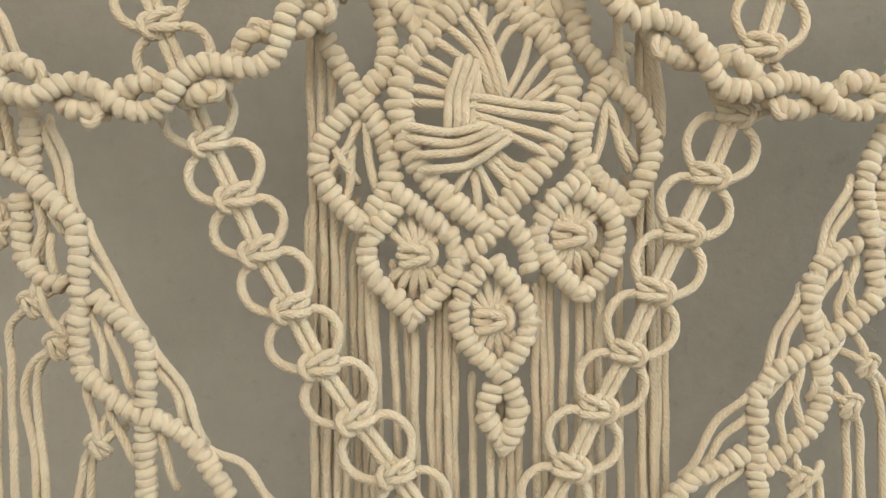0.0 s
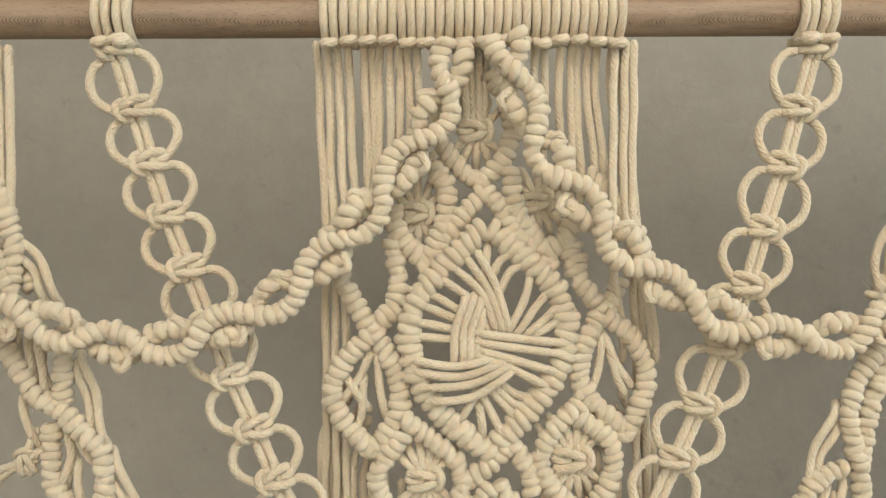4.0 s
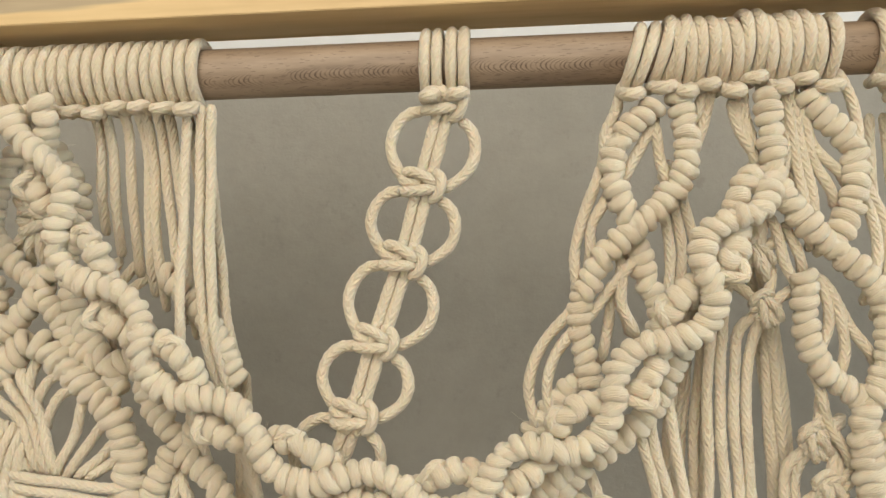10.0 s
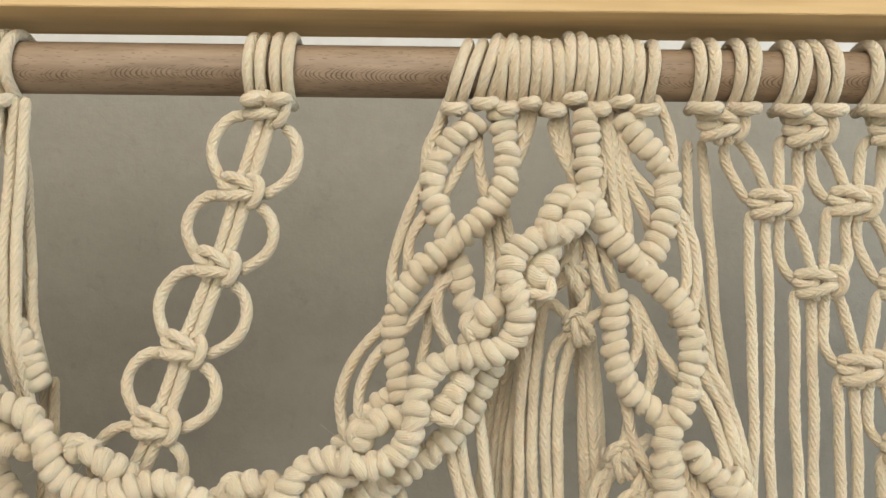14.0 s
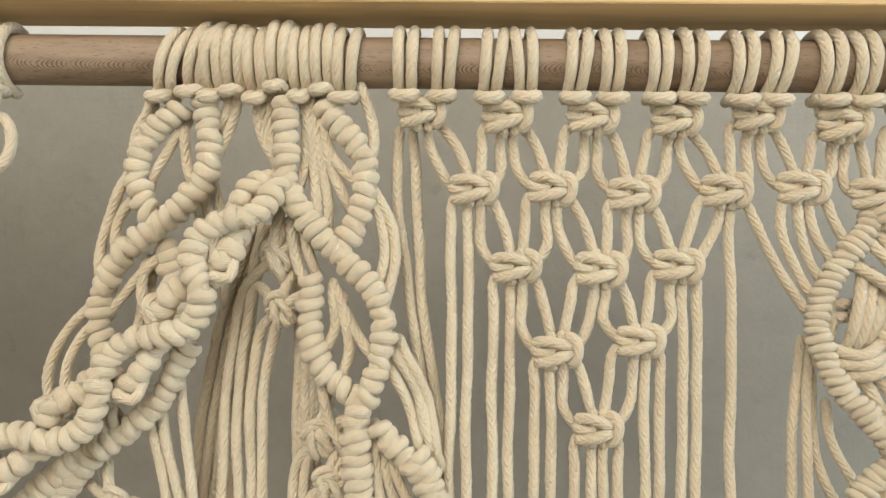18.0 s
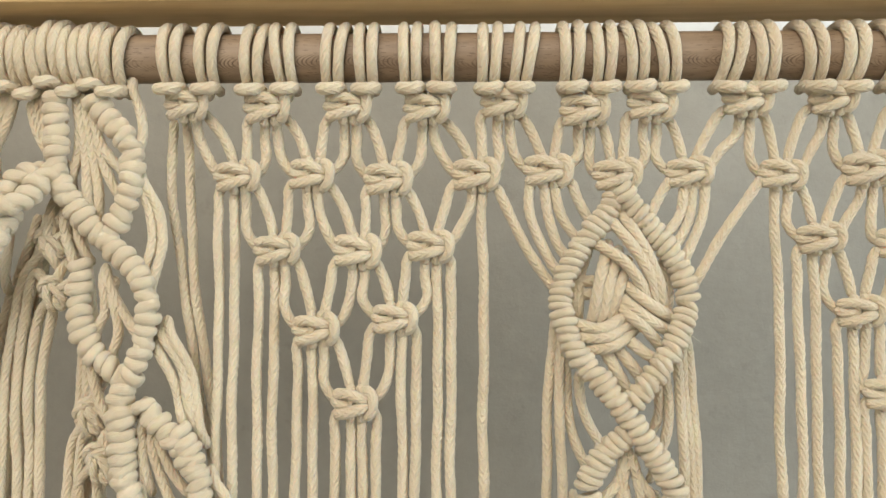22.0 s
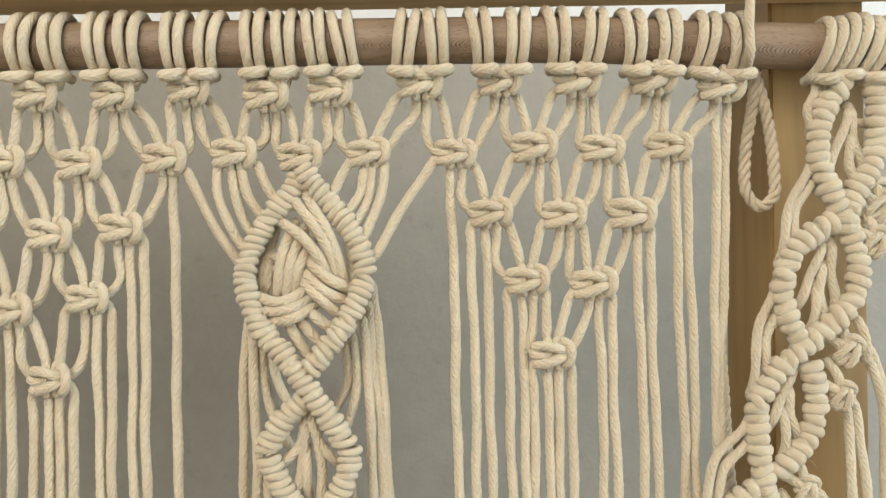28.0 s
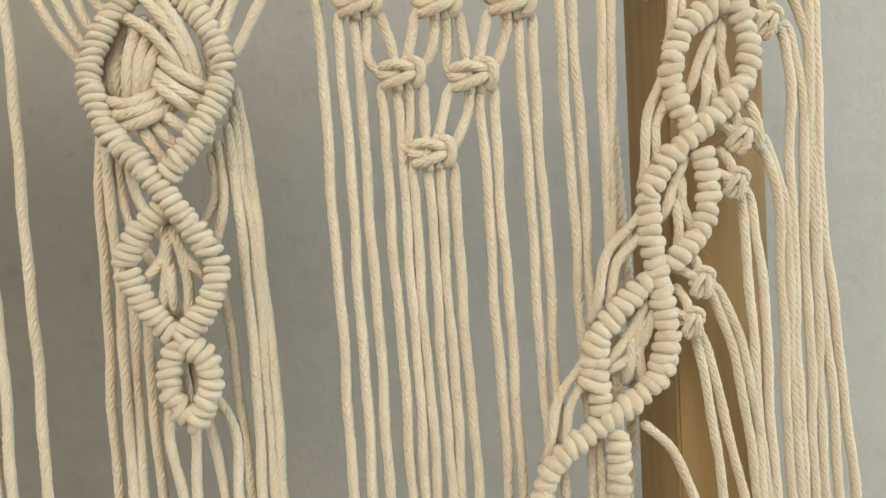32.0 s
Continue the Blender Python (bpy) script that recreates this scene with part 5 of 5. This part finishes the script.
for y, group in (
        (-0.011, ([(-0.0143, 1.6140), (-0.0134, 1.6285), (-0.0084, 1.6435)], [(-0.0094, 1.6133), (-0.0092, 1.6284), (-0.0041, 1.6434)], [(-0.0052, 1.6132), (-0.0044, 1.6283), (0.0001, 1.6422)], [(-0.0015, 1.6137), (-0.0001, 1.6258), (0.0012, 1.6373)])),
        (-0.009, ([(-0.0197, 1.6558), (-0.0053, 1.6447), (0.0030, 1.6303)], [(-0.0129, 1.6617), (0.0002, 1.6494), (0.0078, 1.6302)], [(-0.0056, 1.6658), (0.0039, 1.6524), (0.0115, 1.6301)], [(0.0005, 1.6682), (0.0088, 1.6529), (0.0151, 1.6301)])),
        (-0.012, ([(-0.0001, 1.6270), (0.0223, 1.6236), (0.0443, 1.6213)], [(-0.0002, 1.6222), (0.0198, 1.6188), (0.0436, 1.6153)], [(0.0003, 1.6179), (0.0167, 1.6128), (0.0380, 1.6063)], [(0.0015, 1.6143), (0.0160, 1.6079), (0.0327, 1.5994)])),
        (-0.013, ([(-0.0318, 1.6125), (-0.0137, 1.6098), (0.0045, 1.6130)], [(-0.0319, 1.6065), (-0.0108, 1.6043), (0.0100, 1.6111)], [(-0.0290, 1.5986), (-0.0048, 1.6005), (0.0136, 1.6086)], [(-0.0243, 1.5912), (-0.0049, 1.5932), (0.0147, 1.6049)])),
        (-0.008, ([(0.0157, 1.6279), (0.0238, 1.6430), (0.0277, 1.6581)], [(0.0212, 1.6272), (0.0299, 1.6389), (0.0380, 1.6494)], [(0.0266, 1.6265), (0.0362, 1.6342), (0.0440, 1.6426)], [(0.0315, 1.6258), (0.0392, 1.6305), (0.0476, 1.6353)],
                  [(0.0114, 1.6498), (0.0170, 1.6600), (0.0278, 1.6647)], [(0.0074, 1.6583), (0.0125, 1.6668), (0.0211, 1.6704)], [(0.0035, 1.6621), (0.0045, 1.6697)],
                  [(-0.0133, 1.6406), (-0.0234, 1.6468), (-0.0324, 1.6494)], [(-0.0146, 1.6352), (-0.0275, 1.6408), (-0.0365, 1.6428)], [(-0.0146, 1.6291), (-0.0291, 1.6324), (-0.0375, 1.6332)], [(-0.0147, 1.6237), (-0.0307, 1.6252), (-0.0382, 1.6259)],
                  [(0.0098, 1.5999), (0.0203, 1.5927), (0.0316, 1.5912)], [(0.0043, 1.5970), (0.0133, 1.5868), (0.0210, 1.5781)], [(-0.0006, 1.5949), (0.0059, 1.5827), (0.0124, 1.5692)], [(0.0073, 1.5984), (0.0172, 1.5891), (0.0263, 1.5846)], [(-0.0041, 1.5916), (-0.0091, 1.5832)], [(-0.0007, 1.5857), (0.0007, 1.5734)])),
        (-0.004, ([(-0.0604, 1.6148), (-0.0666, 1.6021), (-0.0735, 1.5931)], [(-0.0637, 1.5990), (-0.0658, 1.5801), (-0.0689, 1.5732)], [(-0.0556, 1.6140), (-0.0546, 1.5987), (-0.0523, 1.5857)], [(-0.0717, 1.6019), (-0.0633, 1.5895)],
                  [(0.0673, 1.6215), (0.0652, 1.6055), (0.0619, 1.5956)], [(0.0698, 1.6215), (0.0758, 1.6068), (0.0814, 1.5989)], [(0.0724, 1.6114), (0.0760, 1.5989), (0.0784, 1.5942)]))):
    for pts in group:
        tuck(panel, y, *pts, wob=0.0002)
for a, b in ((((-0.0858, 1.7806)), ((-0.0829, 1.6787))), (((-0.0804, 1.7805)), ((-0.0786, 1.6787))), (((-0.0752, 1.7805)), ((-0.0723, 1.6909))), (((-0.0691, 1.7805)), ((-0.0667, 1.6939))),
             (((-0.0602, 1.7805)), ((-0.0599, 1.6969))), (((-0.0561, 1.7816)), ((-0.0563, 1.7065))), (((-0.0521, 1.7816)), ((-0.0544, 1.7127))), (((-0.0470, 1.7804)), ((-0.0466, 1.7244))),
             (((-0.0414, 1.7804)), ((-0.0422, 1.7306))), (((-0.0372, 1.7815)), ((-0.0360, 1.7374))), (((-0.0322, 1.7815)), ((-0.0303, 1.7436))),
             (((0.0800, 1.7801)), ((0.0900, 1.6826))), (((0.0747, 1.7801)), ((0.0826, 1.6921))), (((0.0662, 1.7801)), ((0.0719, 1.6984))), (((0.0611, 1.7801)), ((0.0663, 1.7047))),
             (((0.0558, 1.7801)), ((0.0583, 1.7111))), (((0.0526, 1.7813)), ((0.0535, 1.7178))), (((0.0464, 1.7802)), ((0.0466, 1.7267))), (((0.0379, 1.7802)), ((0.0379, 1.7361))), (((0.0330, 1.7813)), ((0.0309, 1.7463))),
             (((0.0816, 1.6829)), ((0.0959, 1.6290))), (((0.0861, 1.6830)), ((0.0987, 1.6225))), (((0.0754, 1.6483)), ((0.0808, 1.6230)))):
    cord(panel, 0.002, (a[0], DOWEL_Z - 0.0155, -0.009), (a[0], a[1], -0.006), b, (b[0] + 0.15 * (b[0] - a[0]), b[1] - 0.016, 0.007))
for a, b in ((((-0.0065, 1.7782)), ((-0.0047, 1.7387))), (((-0.0021, 1.7782)), ((-0.0016, 1.7387))), (((0.0026, 1.7782)), ((0.0015, 1.7386))), (((0.0073, 1.7782)), ((0.0047, 1.7386)))):
    cord(panel, 0.004, (a[0], DOWEL_Z - 0.016), b)
for n, p in enumerate(((-0.0841, 1.6759), (-0.0790, 1.6759), (-0.0736, 1.6632), (0.0935, 1.6670), (0.0896, 1.6671))):
    hang(panel, 0.010, p, (-0.010, -0.008, -0.006, 0.012, 0.010)[n])
for n, p in enumerate(((-0.0889, 1.5632), (-0.0838, 1.5631), (-0.0779, 1.5570), (-0.0714, 1.5508), (0.0917, 1.5538), (0.0961, 1.5599), (0.1005, 1.5537), (0.1061, 1.5474), (-0.0662, 1.5415), (-0.0609, 1.5353), (0.0799, 1.5386), (0.0712, 1.5295))):
    hang(panel, 0.012 + 0.003 * (n % 3), p, top=(p[0] * 0.86, p[1] + 0.028))
for n, p in enumerate(((-0.0531, 1.5272), (-0.0438, 1.5150), (-0.0365, 1.5094), (-0.0326, 1.5093), (-0.0245, 1.5116), (-0.0198, 1.5054), (-0.0156, 1.5023), (-0.0114, 1.5022), (-0.0024, 1.4529), (0.0066, 1.4434), (0.0179, 1.4430), (0.0219, 1.4491), (0.0314, 1.5011), (0.0357, 1.5071), (0.0406, 1.5131), (0.0473, 1.5190), (0.0558, 1.5188), (0.0610, 1.5187), (-0.0566, 1.5423), (0.0662, 1.5307), (0.0132, 1.4401))):
    hang(panel, 0.002 + 0.003 * (n % 3), (p[0], p[1] + 0.030))

# ---- the two garlands ----
def garland(points, eyes, label):
    """A regular rib that sways from edge to edge in front of a looser one; eyes are the places along it where they part."""
    g = thing("garland", (points[len(points) // 2][0], -0.024, points[len(points) // 2][1]), label, "macrame garland", "garlands")
    base = spline(at_depth(points, -0.024), 0.002)
    s = np.arange(len(base)) * 0.002
    t = np.gradient(base, axis=0)
    t /= np.linalg.norm(t, axis=1)[:, None]
    side = np.stack([-t[:, 2], 0 * s, t[:, 0]], axis=1)
    up = 1 if side[len(side) // 2][2] > 0 else -1
    ph = np.interp(s, eyes, np.arange(len(eyes)) * math.pi)
    swing = np.cos(ph)
    swing = np.sign(swing) * np.abs(swing) ** 0.85 * np.clip(0.25 + (s[-1] - s) / 0.035, 0, 1)
    depth = lambda d: np.stack([0 * s, d, 0 * s], axis=1)
    front = base - side * (up * 0.0070 * swing)[:, None] + depth(-0.0022 - 0.002 * (1 - swing ** 2))
    back = base + side * (up * np.where(swing > 0, 0.0078, 0.0060) * swing)[:, None] + depth(-0.0025 + 0.0058 * (1 - swing ** 2) + np.where(swing < 0, 0.002, 0))
    rib(g, 0, *[(a[0], a[2], a[1]) for a in front[::3]], pitch=0.0051, size=0.88)
    rib(g, 0, *[(a[0], a[2], a[1]) for a in back[::3]], pitch=0.0058, size=0.86, loose=1.7)
    for n, e in enumerate(eyes):
        k = int(e / 0.002)
        if not 6 < k < len(base) - 22:
            continue
        w = side[k] * up * (1 if n % 2 == 0 else -1)
        a, b, c = base[k - 5] + w * 0.003, base[k - 3] + w * (0.0105 + rnd.uniform(0, 0.002)), base[k + 1] + w * 0.0080
        cord(g, 0, (a[0], a[2], a[1] - 0.002), (b[0], b[2], b[1] - 0.0045), (c[0], c[2], c[1] + 0.002), r=0.0023, wob=0, name="loop")
    return g


SWAG = "thick cream cotton garland of knotted ribs, swagged across the front"
garland([(0.0128, 1.7812), (0.0214, 1.7519), (0.0318, 1.7254), (0.0486, 1.7018), (0.0678, 1.6781), (0.0934, 1.6538), (0.1232, 1.6354), (0.1577, 1.6234), (0.1885, 1.6232), (0.2194, 1.6359), (0.2352, 1.6450), (0.2506, 1.6576), (0.2649, 1.6737), (0.2861, 1.6968), (0.2937, 1.7153), (0.3038, 1.7294, -0.022), (0.3140, 1.7425, -0.014), (0.3192, 1.7478, -0.003)],
        (0.000, 0.036, 0.066, 0.096, 0.126, 0.159, 0.191, 0.223, 0.256, 0.284, 0.312, 0.344, 0.375, 0.402, 0.432), SWAG)
garland([(-0.0126, 1.7774), (-0.0182, 1.7498), (-0.0331, 1.7266), (-0.0515, 1.7007), (-0.0721, 1.6766), (-0.1013, 1.6510), (-0.1301, 1.6354), (-0.1529, 1.6280), (-0.1728, 1.6255), (-0.2064, 1.6310), (-0.2397, 1.6431), (-0.2466, 1.6412), (-0.2618, 1.6576), (-0.2740, 1.6764), (-0.2811, 1.6925)],
        (-0.022, 0.008, 0.038, 0.069, 0.103, 0.132, 0.163, 0.194, 0.222, 0.251, 0.282, 0.312, 0.342, 0.372), SWAG)


# ---- loose fibres that stand off the ribs ----
for owner, places in FUZZ.values():
    hairs = []
    for n in range(45):
        c = np.array(rnd.choice(places))
        out = np.array([rnd.uniform(-1, 1), rnd.uniform(-0.9, -0.1), rnd.uniform(-1, 1)])
        out /= np.linalg.norm(out)
        bend = np.array([rnd.uniform(-1, 1), rnd.uniform(-0.5, 0.3), rnd.uniform(-1, 0.6)]) * 0.0035
        far = rnd.uniform(0.0085, 0.0130)
        hairs.append(tube(spline([c + out * 0.004, c + out * far * 0.7 + bend * 0.4, c + out * far + bend], 0.0022), 0.00008, 3))
    v, f, u = joined(hairs)
    tagged(part("stray_fibres", mesh_of("stray_fibres", v, f, COTTON, u), owner), kind="stuff")
